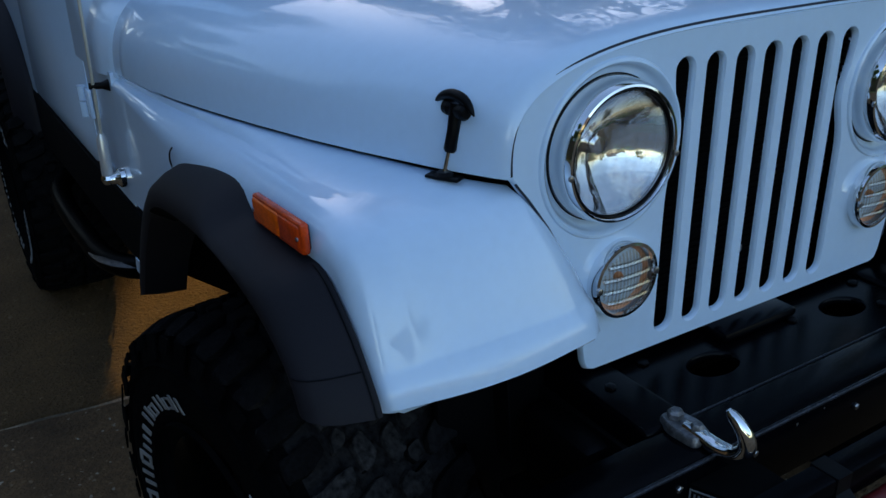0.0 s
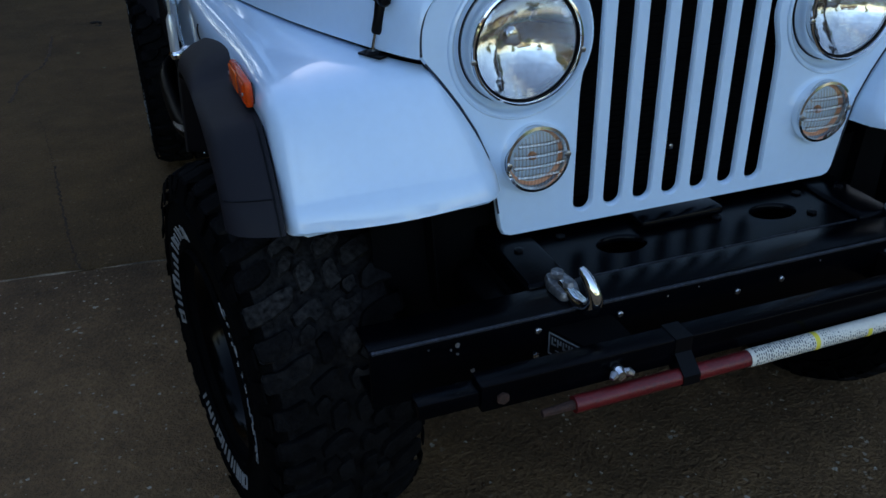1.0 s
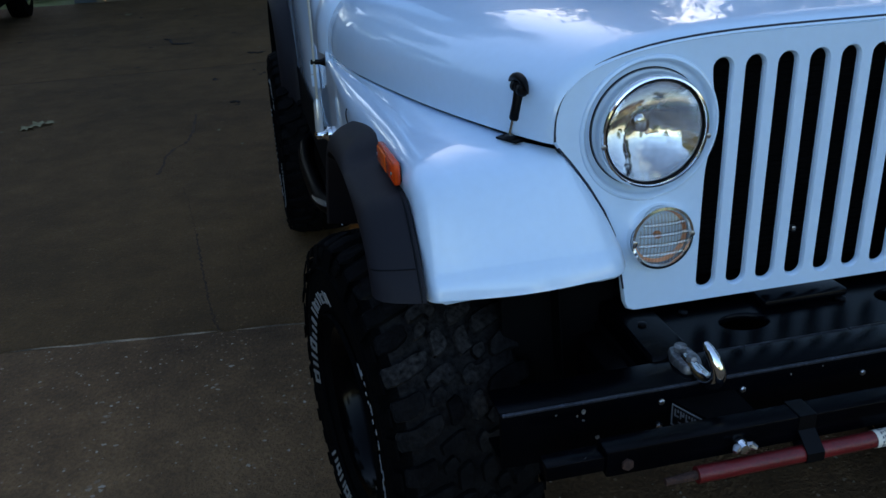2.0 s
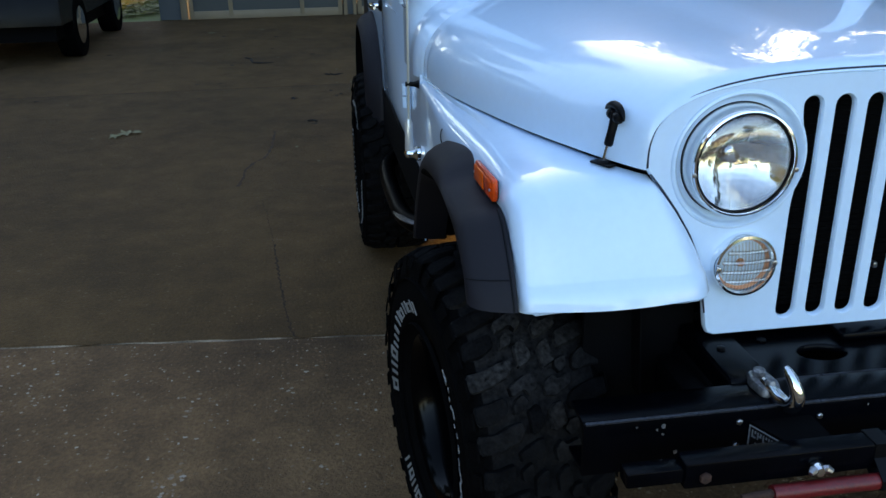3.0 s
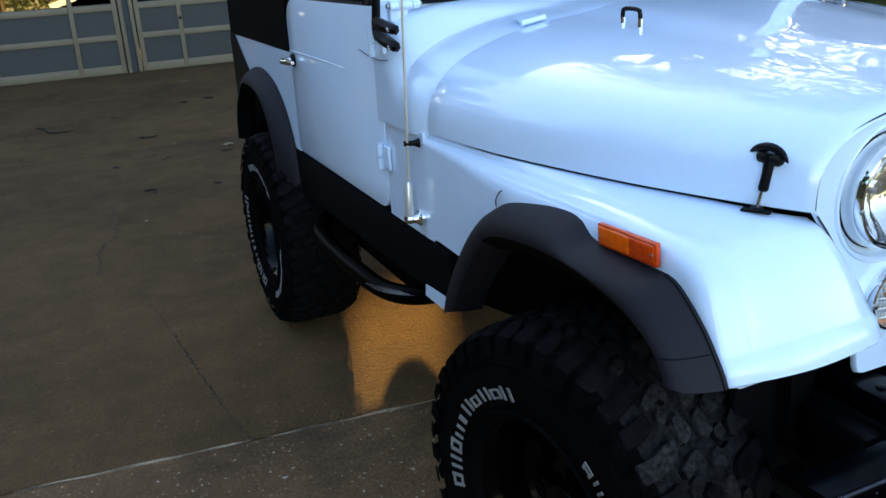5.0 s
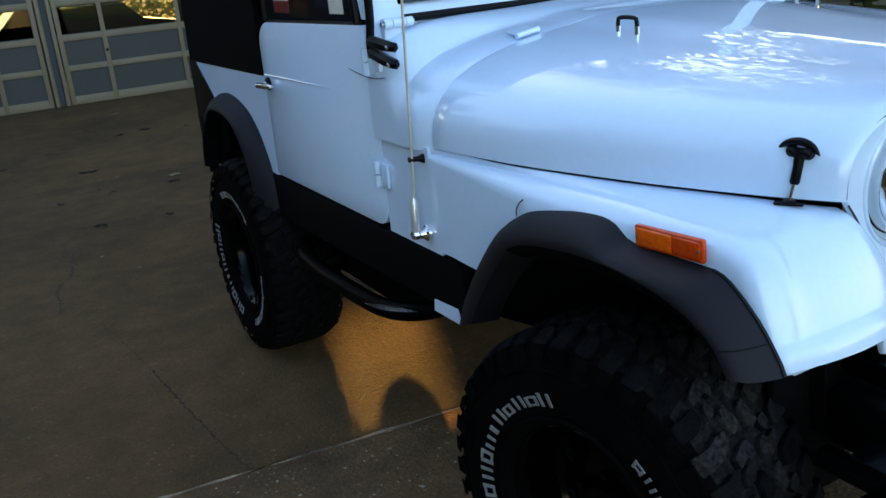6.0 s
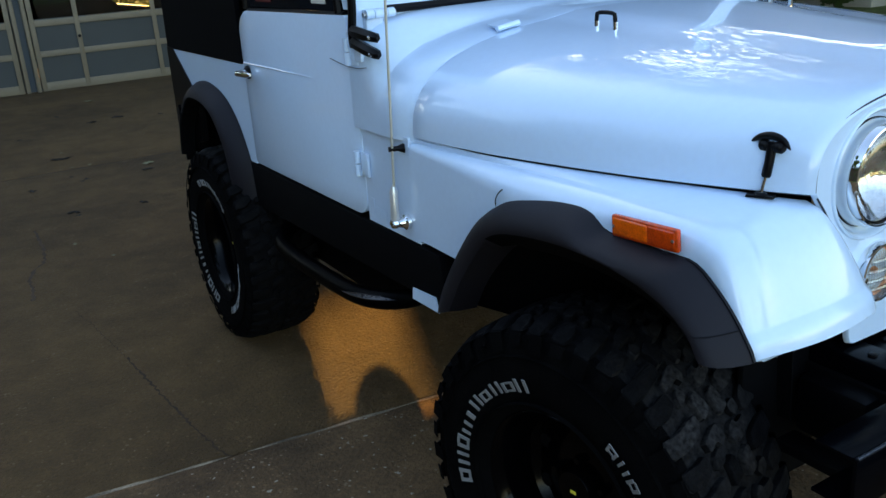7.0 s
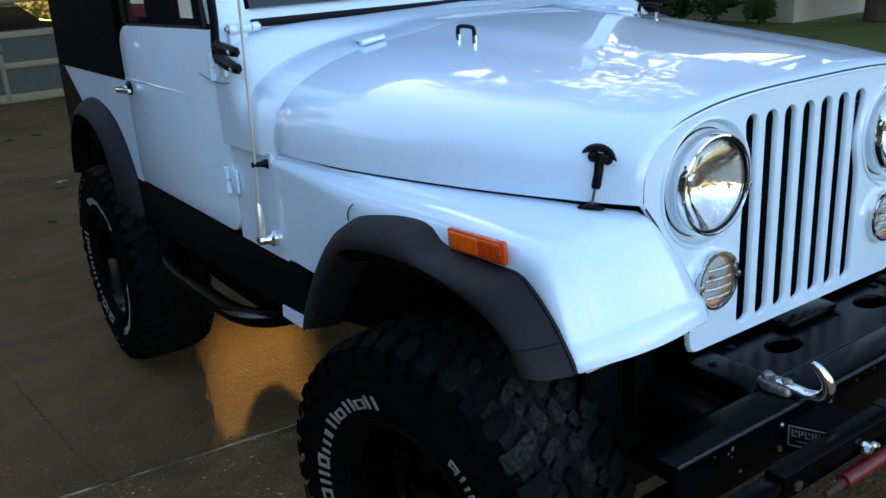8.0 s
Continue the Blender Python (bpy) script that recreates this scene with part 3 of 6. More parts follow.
def shrub(x, y, r, seed):
    rnd = random.Random(seed)
    e = thing("shrub", (x, y, -0.02), "dark green leafy garden shrub beside the foundation", "shrub", "shrubs by the foundation")
    bm = bmesh.new()
    leaves(bm, (x, y, r * 0.75), r, 900, 0.07, rnd)
    part("crown", bm, LEAF, e)
    st = bmesh.new()
    for k in range(5):
        tube([(x, y, -0.02), (x + rnd.uniform(-0.3, 0.3) * r, y + rnd.uniform(-0.3, 0.3) * r, r)], [0.02, 0.008], 6, st)
    part("stem", st, BARK, e)


for i, (x, y, r) in enumerate(((12.0, 9.75, 0.62), (12.1, 11.9, 0.45), (12.15, 10.75, 0.28), (12.0, 8.8, 0.35))):
    shrub(x, y, r, i)


def tree(x, y, h, r, seed, mat, count=2600, size=0.22, label="tall leafy tree with an open crown"):
    """A tapered trunk, limbs and a crown of leaf clumps."""
    rnd = random.Random(seed)
    e = thing("tree", (x, y, -0.02), label, "tree", "trees round the plot")
    tb = tube([(x, y, -0.02), (x + 0.1, y, h * 0.3), (x + rnd.uniform(-0.3, 0.3), y, h * 0.8)], [0.028 * h, 0.02 * h, 0.006 * h], 10)
    cr = bmesh.new()
    for k in range(11):
        a, z = rnd.uniform(0, 6.28), h * rnd.uniform(0.32, 0.92)
        d = r * rnd.uniform(0.35, 0.8) * (1.1 - 0.5 * z / h)
        p = (x + d * math.cos(a), y + d * math.sin(a), z)
        tube([(x, y, z * 0.72), ((x + p[0]) / 2, (y + p[1]) / 2, z * 0.9), p], [0.011 * h, 0.007 * h, 0.003 * h], 6, tb)
        leaves(cr, p, r * rnd.uniform(0.38, 0.55), count // 11, size, rnd, 0.75)
    part("trunk", tb, BARK, e)
    part("crown", cr, mat, e)


# unseen trees and house added behind the plot; one low sunbeam passes the garage
for i, (x, y, h, r) in enumerate(((9.6, 14.8, 8.5, 2.9), (10.5, 16.5, 9.5, 3.3), (13.5, 20.5, 10.0, 3.4), (17.5, 23.5, 10.5, 3.5), (22, 19, 10, 3.6), (-8.5, 18.0, 9.0, 3.2), (-13, 15, 9.5, 3.4))):
    tree(x, y, h, r, 20 + i, LEAF, 3200, 0.20)
for i, (x, y, h, r) in enumerate(((-11.0, 5.5, 10.5, 4.0), (-11.5, -0.5, 10.0, 3.8), (-12.0, -6.5, 9.0, 3.6))):
    tree(x, y, h, r, 40 + i, LEAF, 4200, 0.22)
for i, (x, y, h, r) in enumerate(((-15.0, -26.0, 8.0, 3.4), (13.0, -27.0, 8.0, 3.3))):
    tree(x, y, h, r, 60 + i, LEAF_Y, 2200, 0.26, "sunlit autumn tree with yellow leaves")
# unseen dense trees, added to cover bright sky in the reflections
for i, (x, y, h, r) in enumerate(((-8.5, 20.5, 17.0, 5.6), (-2.6, 20.5, 19.0, 6.0), (0.6, 23.0, 15.0, 3.6), (13.4, 7.3, 12.5, 4.4), (16.5, 19.5, 16.0, 4.8), (24.5, 6.0, 13.0, 4.5), (11.6, 2.4, 11.0, 4.6), (10.5, -2.5, 9.0, 3.4))):
    tree(x, y, h, r, 80 + i, LEAF, 9500, 0.24)
# house and walls out of sight, added to block and shape the low sun
tall = thing("sun_blocker_house", (14, 24, 0), "unseen tall house added to block the low sun", "house")
part("wall", box(9.7, 22, 24, 25, -0.02, 9.5), SIDING, tall)
part("roof", box(9.6, 22.3, 23.7, 25.3, 9.5, 9.8), ROOF, tall)
part("sun_blocker_wing", box(3.89, 7.5, 12.4, 12.55, -0.02, 5.6), SIDING, tall)
gate = thing("sun_blocker_wall", (3.6, 12.45, -0.02), "unseen high wall added beside the garage to shape the sunbeam", "wall")
part("panel", box(2.96, 3.88, 12.40, 12.52, -0.02, 2.78), SIDING, gate)
part("coping", box(2.96, 3.88, 12.36, 12.56, 2.781, 2.84), TRIMW, gate)
# unseen house, added for reflections in the lamps and garage panes
front = thing("reflection_house", (0, -30, 0), "unseen pale house added across the street for reflections", "house")
WHITEP = material("pale_house_paint", (0.62, 0.74, 0.46), 0.6, scale=1, vary=0.08, fine=0.04)
part("wall", box(-9, 9, -40, -33, -0.02, 3.2), WHITEP, front)
part("roof", thicken(grid([[(-9.5, -32.5, 3.1), (-9.5, -36.5, 5.6)], [(9.5, -32.5, 3.1), (9.5, -36.5, 5.6)]]), 0.2), ROOF, front)

for x in (-7.0, -4.4, -1.2, 2.0, 5.4, 7.6):
    part("window", box(x - 0.55, x + 0.55, -32.995, -32.95, 0.95, 2.35, 0.02), TINT, front)
part("front_door", box(-3.2, -2.2, -32.995, -32.94, 0.0, 2.1, 0.02), BARK, front)
# flat dark box in place of a shaded opening
part("opening_shade", box(3.4, 4.4, -32.995, -32.94, 0.0, 2.2, 0.02), VOID, front)

# yellow leaves behind the garage
def leaf_litter(name, x0, x1, y0, y1, count, seed, size):
    rnd = random.Random(seed)
    bm = bmesh.new()
    for _ in range(count):
        x, y, a, s = rnd.uniform(x0, x1), rnd.uniform(y0, y1), rnd.uniform(0, 6.28), size * rnd.uniform(0.6, 1.3)
        c, d = math.cos(a) * s, math.sin(a) * s
        z = rnd.uniform(-0.01, 0.03)
        bm.faces.new([bm.verts.new(q) for q in ((x - c, y - d, z), (x + d * 0.6, y - c * 0.6, z + 0.02), (x + c, y + d, z + 0.01), (x - d * 0.6, y + c * 0.6, z + 0.015))])
    ob = part(name, bm, LEAF_Y)
    return tagged(ob, "fallen yellow leaves on the grass", "leaves", kind="stuff")


leaf_litter("leaf_litter", -9, 3, 16.2, 26, 5000, 3, 0.10)
leaf_litter("leaf_litter", -6.5, -3.3, 12.2, 17, 2500, 4, 0.08)


def hedge(x0, x1, y, h, seed, mat=None):
    rnd = random.Random(seed)
    e = thing("hedge", ((x0 + x1) / 2, y, -0.02), "unseen tall hedge added for the reflection in the door" if mat else "yellowing hedge behind the garage", "hedge")
    bm = bmesh.new()
    for k in range(int((x1 - x0) / 0.6)):
        leaves(bm, (x0 + k * 0.6, y + rnd.uniform(-0.2, 0.2), h * 0.5), h * 0.6, 260, 0.08, rnd, 1.0)
    part("crown", bm, mat or LEAF_Y, e)
    if mat:
        part("core", box(x0, x1, y - 0.2, y + 0.2, -0.02, h * 0.92), BARK, e)


hedge(-4, 6, 24, 1.2, 9)
# tall hedge added out of view to fill a bright gap mirrored in the door
hedge(-16, -3.0, 28, 4.8, 10, LEAF)


def parked_car():
    """The dark parked car at the far side of the driveway."""
    e = thing("parked_car", (-4.35, 9.6, 0), "black parked car beside the garage", "car")
    prof = [(7.95, 0.42), (7.98, 0.75), (8.1, 0.98), (8.5, 1.06), (9.2, 1.62), (10.8, 1.62), (11.35, 1.05), (11.42, 0.42)]
    rows = []
    for x, k in ((-5.22, 0.92), (-5.18, 1.0), (-3.56, 1.0), (-3.50, 0.93)):
        rows.append([(x, 9.7 + (y - 9.7) * (0.99 if k < 1 else 1), 0.42 + (z - 0.42) * k) for y, z in prof])
    bm = grid(rows)
    bm.verts.ensure_lookup_table()
    n = len(prof)
    bm.faces.new([bm.verts[i] for i in range(n)])
    bm.faces.new([bm.verts[3 * n + i] for i in range(n)])
    part("body", bm, BLACK, e)
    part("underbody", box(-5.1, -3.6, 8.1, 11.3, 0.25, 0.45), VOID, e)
    for x in (-5.05, -3.60):
        for y in (8.75, 10.75):
            w = part("wheel", lathe([(0.2, -0.11), (0.33, -0.1), (0.335, 0.0), (0.33, 0.1), (0.2, 0.11)], (x, y, 0.335), (1, 0, 0), 32), RUBBER, e)
            part("rim", lathe([(0.21, 0.105), (0.16, 0.112), (0.06, 0.10), (0.0, 0.115)], (x, y, 0.335), (1, 0, 0), 10), CHROME, w)


parked_car()


def fallen_leaf(x, y, size, seed, mat=None):
    """A dry leaf with curled lobes."""
    rnd = random.Random(seed)
    bm = bmesh.new()
    n = 14
    c = bm.verts.new((x, y, 0.008))
    ring = [bm.verts.new((x + size * (0.55 + 0.45 * (k % 2)) * math.cos(6.283 * k / n) * rnd.uniform(0.7, 1.2), y + size * (0.55 + 0.45 * (k % 2)) * math.sin(6.283 * k / n) * rnd.uniform(0.7, 1.2), 0.004 + rnd.uniform(0, size * 0.35))) for k in range(n)]
    for k in range(n):
        bm.faces.new((c, ring[k], ring[(k + 1) % n]))
    return tagged(part("fallen_leaf", bm, mat or DRYLEAF), "dark rotting leaf lying on the driveway" if mat else "dry pale leaf lying on the driveway", "leaf", "leaves on the driveway")


DARKLEAF = material("rotting_leaf", (0.022, 0.014, 0.008), 0.8, scale=30, vary=0.4)
DRYLEAF = material("dry_leaf", (0.30, 0.26, 0.13), 0.8, scale=20, vary=0.5)
fallen_leaf(-2.42, 5.0, 0.075, 1)
fallen_leaf(-2.49, 4.92, 0.06, 2)
fallen_leaf(-2.35, 5.02, 0.05, 3)
rl = random.Random(12)
for i in range(30):
    fallen_leaf(rl.uniform(-3.6, 1.0), rl.uniform(2.5, 11.0), rl.uniform(0.010, 0.024), 100 + i)
for i in range(8):
    fallen_leaf(rl.uniform(-3.4, 0.6), rl.uniform(4.5, 11.2), rl.uniform(0.018, 0.04), 200 + i, DARKLEAF)
for i, (x, y, size) in enumerate(((-1.86, 7.7, 0.03), (-0.55, 9.3, 0.035), (-1.05, 8.2, 0.03), (-2.11, 6.74, 0.025), (-1.91, 6.75, 0.025), (-0.92, 6.2, 0.022), (-0.88, 6.0, 0.022), (-1.24, 5.95, 0.04), (-1.08, 5.02, 0.025), (-1.47, 9.6, 0.035), (-0.34, 8.6, 0.035), (-0.08, 8.7, 0.03), (0.36, 8.5, 0.035))):
    fallen_leaf(x, y, size, 300 + i, DARKLEAF)
for i, (x, y, size) in enumerate(((-2.28, 10.15, 0.05), (-1.66, 10.3, 0.03), (-0.06, 10.13, 0.06), (-0.72, 6.56, 0.02), (-0.33, 6.22, 0.05))):
    fallen_leaf(x, y, size, 330 + i)


def twig(points, r, seed):
    """A thin dark dead twig lying on the ground."""
    rnd = random.Random(seed)
    path = [(x + rnd.uniform(-0.008, 0.008), y + rnd.uniform(-0.02, 0.02), r * 0.9) for x, y in curve_through(points, 7)]
    tagged(part("twig", tube(path, [r * 0.5, r, r * 1.1, r * 0.8, r, r * 0.7, r * 0.3], 6), DARKLEAF), "thin dark dead twig lying on the driveway", "twig", "twigs on the driveway")


twig([(-1.76, 8.14), (-1.69, 8.07)], 0.008, 1)
twig([(-1.69, 8.05), (-1.66, 7.80), (-1.58, 7.77), (-1.45, 7.77)], 0.010, 2)
twig([(-0.95, 7.0), (-0.82, 6.95)], 0.009, 3)
twig([(-1.13, 5.14), (-1.05, 5.10)], 0.009, 4)
twig([(-0.68, 5.05), (-0.63, 5.02)], 0.007, 5)
twig([(-0.43, 6.02), (-0.34, 6.01)], 0.008, 6)
twig([(-0.33, 8.63), (-0.26, 8.62)], 0.010, 7)
twig([(-0.06, 8.74), (0.03, 8.68)], 0.010, 8)
twig([(-0.92, 6.98), (-0.78, 7.01)], 0.006, 9)


def unseen_hedge(x, y0, y1, h, seed):
    """A dense evergreen hedge added out of view to darken the plot's side."""
    rnd = random.Random(seed)
    e = thing("hedge", (x, (y0 + y1) / 2, -0.02), "unseen dark hedge added to darken the side of the plot", "hedge")
    bm = bmesh.new()
    y = y0
    while y < y1:
        for z in np.arange(0.5, h, 0.9):
            leaves(bm, (x + rnd.uniform(-0.2, 0.2), y + rnd.uniform(-0.2, 0.2), float(z)), 0.8, 110, 0.13, rnd, 1.0)
        y += 0.8
    part("crown", bm, LEAF, e)
    part("core", box(x - 0.15, x + 0.15, y0, y1, -0.02, h - 0.3), BARK, e)


unseen_hedge(-9.5, -8, 20, 4.6, 5)
unseen_hedge(16.0, -8, 5.5, 4.2, 6)
# unseen trees, added so that the bonnet mirrors a canopy
tree(5.6, 8.8, 13.0, 6.0, 77, LEAF, 6000, 0.22, "large shade tree over the driveway")
tree(7.8, 17.8, 20.0, 5.0, 79, LEAF, 12000, 0.24, "large shade tree over the driveway")
tree(8.8, 3.2, 15.0, 6.2, 78, LEAF, 6000, 0.23, "large shade tree over the driveway")


CRACK = material("crack_dirt", (0.080, 0.043, 0.018), 0.95, scale=12, vary=0.5)


def crack(points, width, seed):
    """A hairline crack: a narrow dark jagged groove in the slab."""
    rnd = random.Random(seed)
    left, right = [], []
    for x, y in curve_through(points, 60):
        w = width * rnd.uniform(0.3, 1.2)
        j = rnd.uniform(-0.006, 0.006)
        left.append((x + j - w, y, 0.0015))
        right.append((x + j + w, y, 0.0015))
    return part("crack", grid([left, right]), CRACK, drive)


crack([(-1.205, 1.595), (-1.226, 1.66), (-1.262, 1.95), (-1.285, 2.2), (-1.318, 2.6)], 0.0052, 1)
crack([(-1.318, 2.6), (-1.36, 3.0), (-1.40, 3.3)], 0.0014, 4)
# this wider strip is a dirt smear lying on the slab
crack([(-1.37, 4.88), (-1.38, 4.46), (-1.41, 4.19), (-1.47, 4.09), (-1.52, 3.93), (-1.53, 3.73), (-1.55, 3.58)], 0.011, 6)
part("joint", grid([[(x, 6.511 + 0.003 * math.sin(x * 9), -0.0030) for x in np.linspace(-4.1, 4.0, 160)], [(x, 6.537 + 0.003 * math.sin(x * 7 + 1), -0.0030) for x in np.linspace(-4.1, 4.0, 160)]]), CRACK, drive)


def pane_car_shape():
    """A dark car shape added across the garage, for the door windows' dark reflection."""
    e = thing("pane_car_shape", (0.1, 13.4, 0), "dark car shape added behind the garage door windows", "car")
    prof = [(-1.35, 0.34), (-1.33, 0.85), (-1.0, 0.95), (-0.55, 1.40), (-0.30, 1.46), (0.30, 1.45), (0.62, 1.30), (0.95, 0.98), (1.55, 0.88), (1.66, 0.70), (1.66, 0.34)]
    rows = []
    for y, k in ((12.42, 0.90), (12.46, 0.99), (12.95, 1.0), (13.5, 1.0), (14.02, 0.99), (14.08, 0.90)):
        rows.append([(0.1 + (x - 0.1) * (0.98 if k < 0.95 else 1), y + (0.16 if z > 1.0 and y < 12.5 else -0.16 if z > 1.0 and y > 14.0 else 0), 0.34 + (z - 0.34) * k) for x, z in prof])
    bm = grid(rows)
    bm.verts.ensure_lookup_table()
    n = len(prof)
    bm.faces.new([bm.verts[i] for i in range(n)])
    bm.faces.new([bm.verts[5 * n + i] for i in range(n)])
    part("body", bm, BLACK, e)
    part("underbody", box(-1.2, 1.5, 12.5, 14.0, 0.22, 0.36), VOID, e)
    for x in (-0.85, 1.15):
        for y in (12.55, 13.95):
            part("wheel", lathe([(0.0, -0.09), (0.2, -0.10), (0.31, -0.09), (0.32, 0.0), (0.31, 0.09), (0.2, 0.10), (0.0, 0.09)], (x, y, 0.32), (0, 1, 0), 28), RUBBER, e)


pane_car_shape()

# ---- the vehicle ----
jeep = thing("off_road_vehicle", (0, 1.4, 0), "light blue lifted off-road vehicle with black flares and mud tyres", "car")

CUT_Y = (0.0, 0.08, 0.17, 0.27, 0.39, 0.53, 0.65, 0.75, 0.85, 0.985, 1.045, 1.3)
CUT_W = (0.505, 0.546, 0.583, 0.622, 0.660, 0.698, 0.728, 0.745, 0.758, 0.768, 0.7862, 0.7868)


def half_width(y):
    return lerp(y, CUT_Y, CUT_W)


def hood_point(y, a):
    """A point of the bonnet's skin at y; a runs from 0 (right edge) to 1 (left edge)."""
    w, n = half_width(y), lerp(y, (0, 0.985, 1.12, 1.205, 1.25), (3.3, 2.72, 3.1, 7.5, 8.0))
    top = lerp(y, (0, 0.15, 0.5, 0.76, 1.0, 1.10, 1.21, 1.3), (0.162, 0.180, 0.208, 0.232, 0.250, 0.2565, 0.282, 0.284))
    th = math.pi * a
    c, s = math.cos(th), math.sin(th)
    x = -w * math.copysign(abs(c) ** (2 / n), c)
    z = 1.095 + top * abs(s) ** (2 / n)
    wide = lerp(y, (0, 1), (0.16, 0.30))
    t = min(max((wide + 0.03 - abs(x)) / 0.06, 0), 1)
    z += 0.010 * t * t * (3 - 2 * t) * lerp(y, (0.02, 0.15), (0, 1))
    return x, z


ANG = [0.5 - 0.5 * math.cos(math.pi * i / 64) * (0.9 + 0.1 * abs(math.cos(math.pi * i / 64))) for i in range(65)]
rows = []
for y in [0.008, 0.011, 0.018, 0.04, 0.08, 0.14, 0.22, 0.32, 0.44, 0.56, 0.68, 0.80, 0.90, 0.965, 0.975]:
    drop = {0.008: 0.012, 0.011: 0.005, 0.975: 0.008}.get(y, 0)
    row = []
    for a in ANG:
        x, z = hood_point(y, a)
        row.append((x * (1 - drop), y, z - drop * (z - 1.06) * 4))
    rows.append(row)
hood = part("bonnet", thicken(grid(rows), -0.012), PAINT, jeep)
rows = []
for y in (0.979, 0.984, 1.0, 1.02, 1.045, 1.07, 1.10, 1.115, 1.13, 1.15, 1.17, 1.19, 1.205, 1.22, 1.27):
    drop = {0.979: 0.008}.get(y, 0)
    row = [(x * (1 - drop), y, z - drop * (z - 1.06) * 4) for x, z in (hood_point(y, a) for a in ANG)]
    low = [(row[0][0], y, 1.082)], [(row[-1][0], y, 1.082)]
    rows.append(low[0] + row + low[1])
part("cowl", thicken(grid(rows), -0.01), PAINT, jeep)
# seam strip below the bonnet's edge
for s in (-1, 1):
    part("bonnet_seam", tube([(s * (half_width(y) - 0.006), y, 1.0905) for y in np.linspace(0.012, 0.97, 30)], 0.0026, 8), SEAM, jeep)

part("grille_seam", tube([(lambda p: (p[0] * 1.002, 0.003, p[1] + 0.001))(hood_point(0.0, a)) for a in ANG], 0.0038, 8), SEAM, jeep)

# grille
HALF = [(0.345, 0.752), (0.358, 0.757), (0.364, 0.770), (0.368, 0.794), (0.374, 0.84), (0.389, 0.909), (0.412, 0.96), (0.442, 1.010), (0.475, 1.056), (0.503, 1.094), (0.505, 1.13),
        (0.492, 1.168), (0.462, 1.202), (0.418, 1.226), (0.35, 1.243), (0.23, 1.250)]
outline = [(-x, z) for x, z in HALF[::-1]] + HALF
SLOT_X = [-0.2025 + 0.0621 * i for i in range(7)]


def slot(i):
    """The outline of a cooling slot; the outer two are nipped in beside the lamps."""
    cx, r, z0, z1 = SLOT_X[i], 0.0208, 0.773, 1.214
    left, right = [], []
    for z in np.linspace(z0 + r, z1 - r, 26):
        nip = 0.019 * math.exp(-(((z - 1.10) / 0.052) ** 2)) if i in (0, 6) else 0
        left.append((cx - r + (nip if i == 0 else 0), float(z)))
        right.append((cx + r - (nip if i == 6 else 0), float(z)))
    top = [(cx + r * math.cos(a), z1 - r + r * math.sin(a)) for a in np.linspace(0, math.pi, 10)[1:-1]]
    bot = [(cx + r * math.cos(a), z0 + r + r * math.sin(a)) for a in np.linspace(math.pi, 2 * math.pi, 10)[1:-1]]
    return right + top + left[::-1] + bot


LAMP = ((-0.333, 1.100), (0.318, 1.098))
SIG = ((-0.305, 0.899), (0.302, 0.899))
grille = part("grille", panel(outline, [slot(i) for i in range(7)] + [circle(x, z, 0.1215) for x, z in LAMP], 0.0, lip=0.003, depth=0.011, rim=0.0035), PAINT, jeep, "pressed light blue grille with seven slots")
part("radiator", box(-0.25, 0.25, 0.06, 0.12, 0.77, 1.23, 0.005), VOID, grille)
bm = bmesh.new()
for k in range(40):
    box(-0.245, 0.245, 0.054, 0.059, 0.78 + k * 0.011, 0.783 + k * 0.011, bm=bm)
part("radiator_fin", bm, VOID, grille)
part("hatch_latch", box(-0.017, -0.007, 0.018, 0.03, 0.857, 0.869, 0.003), STEEL, grille)


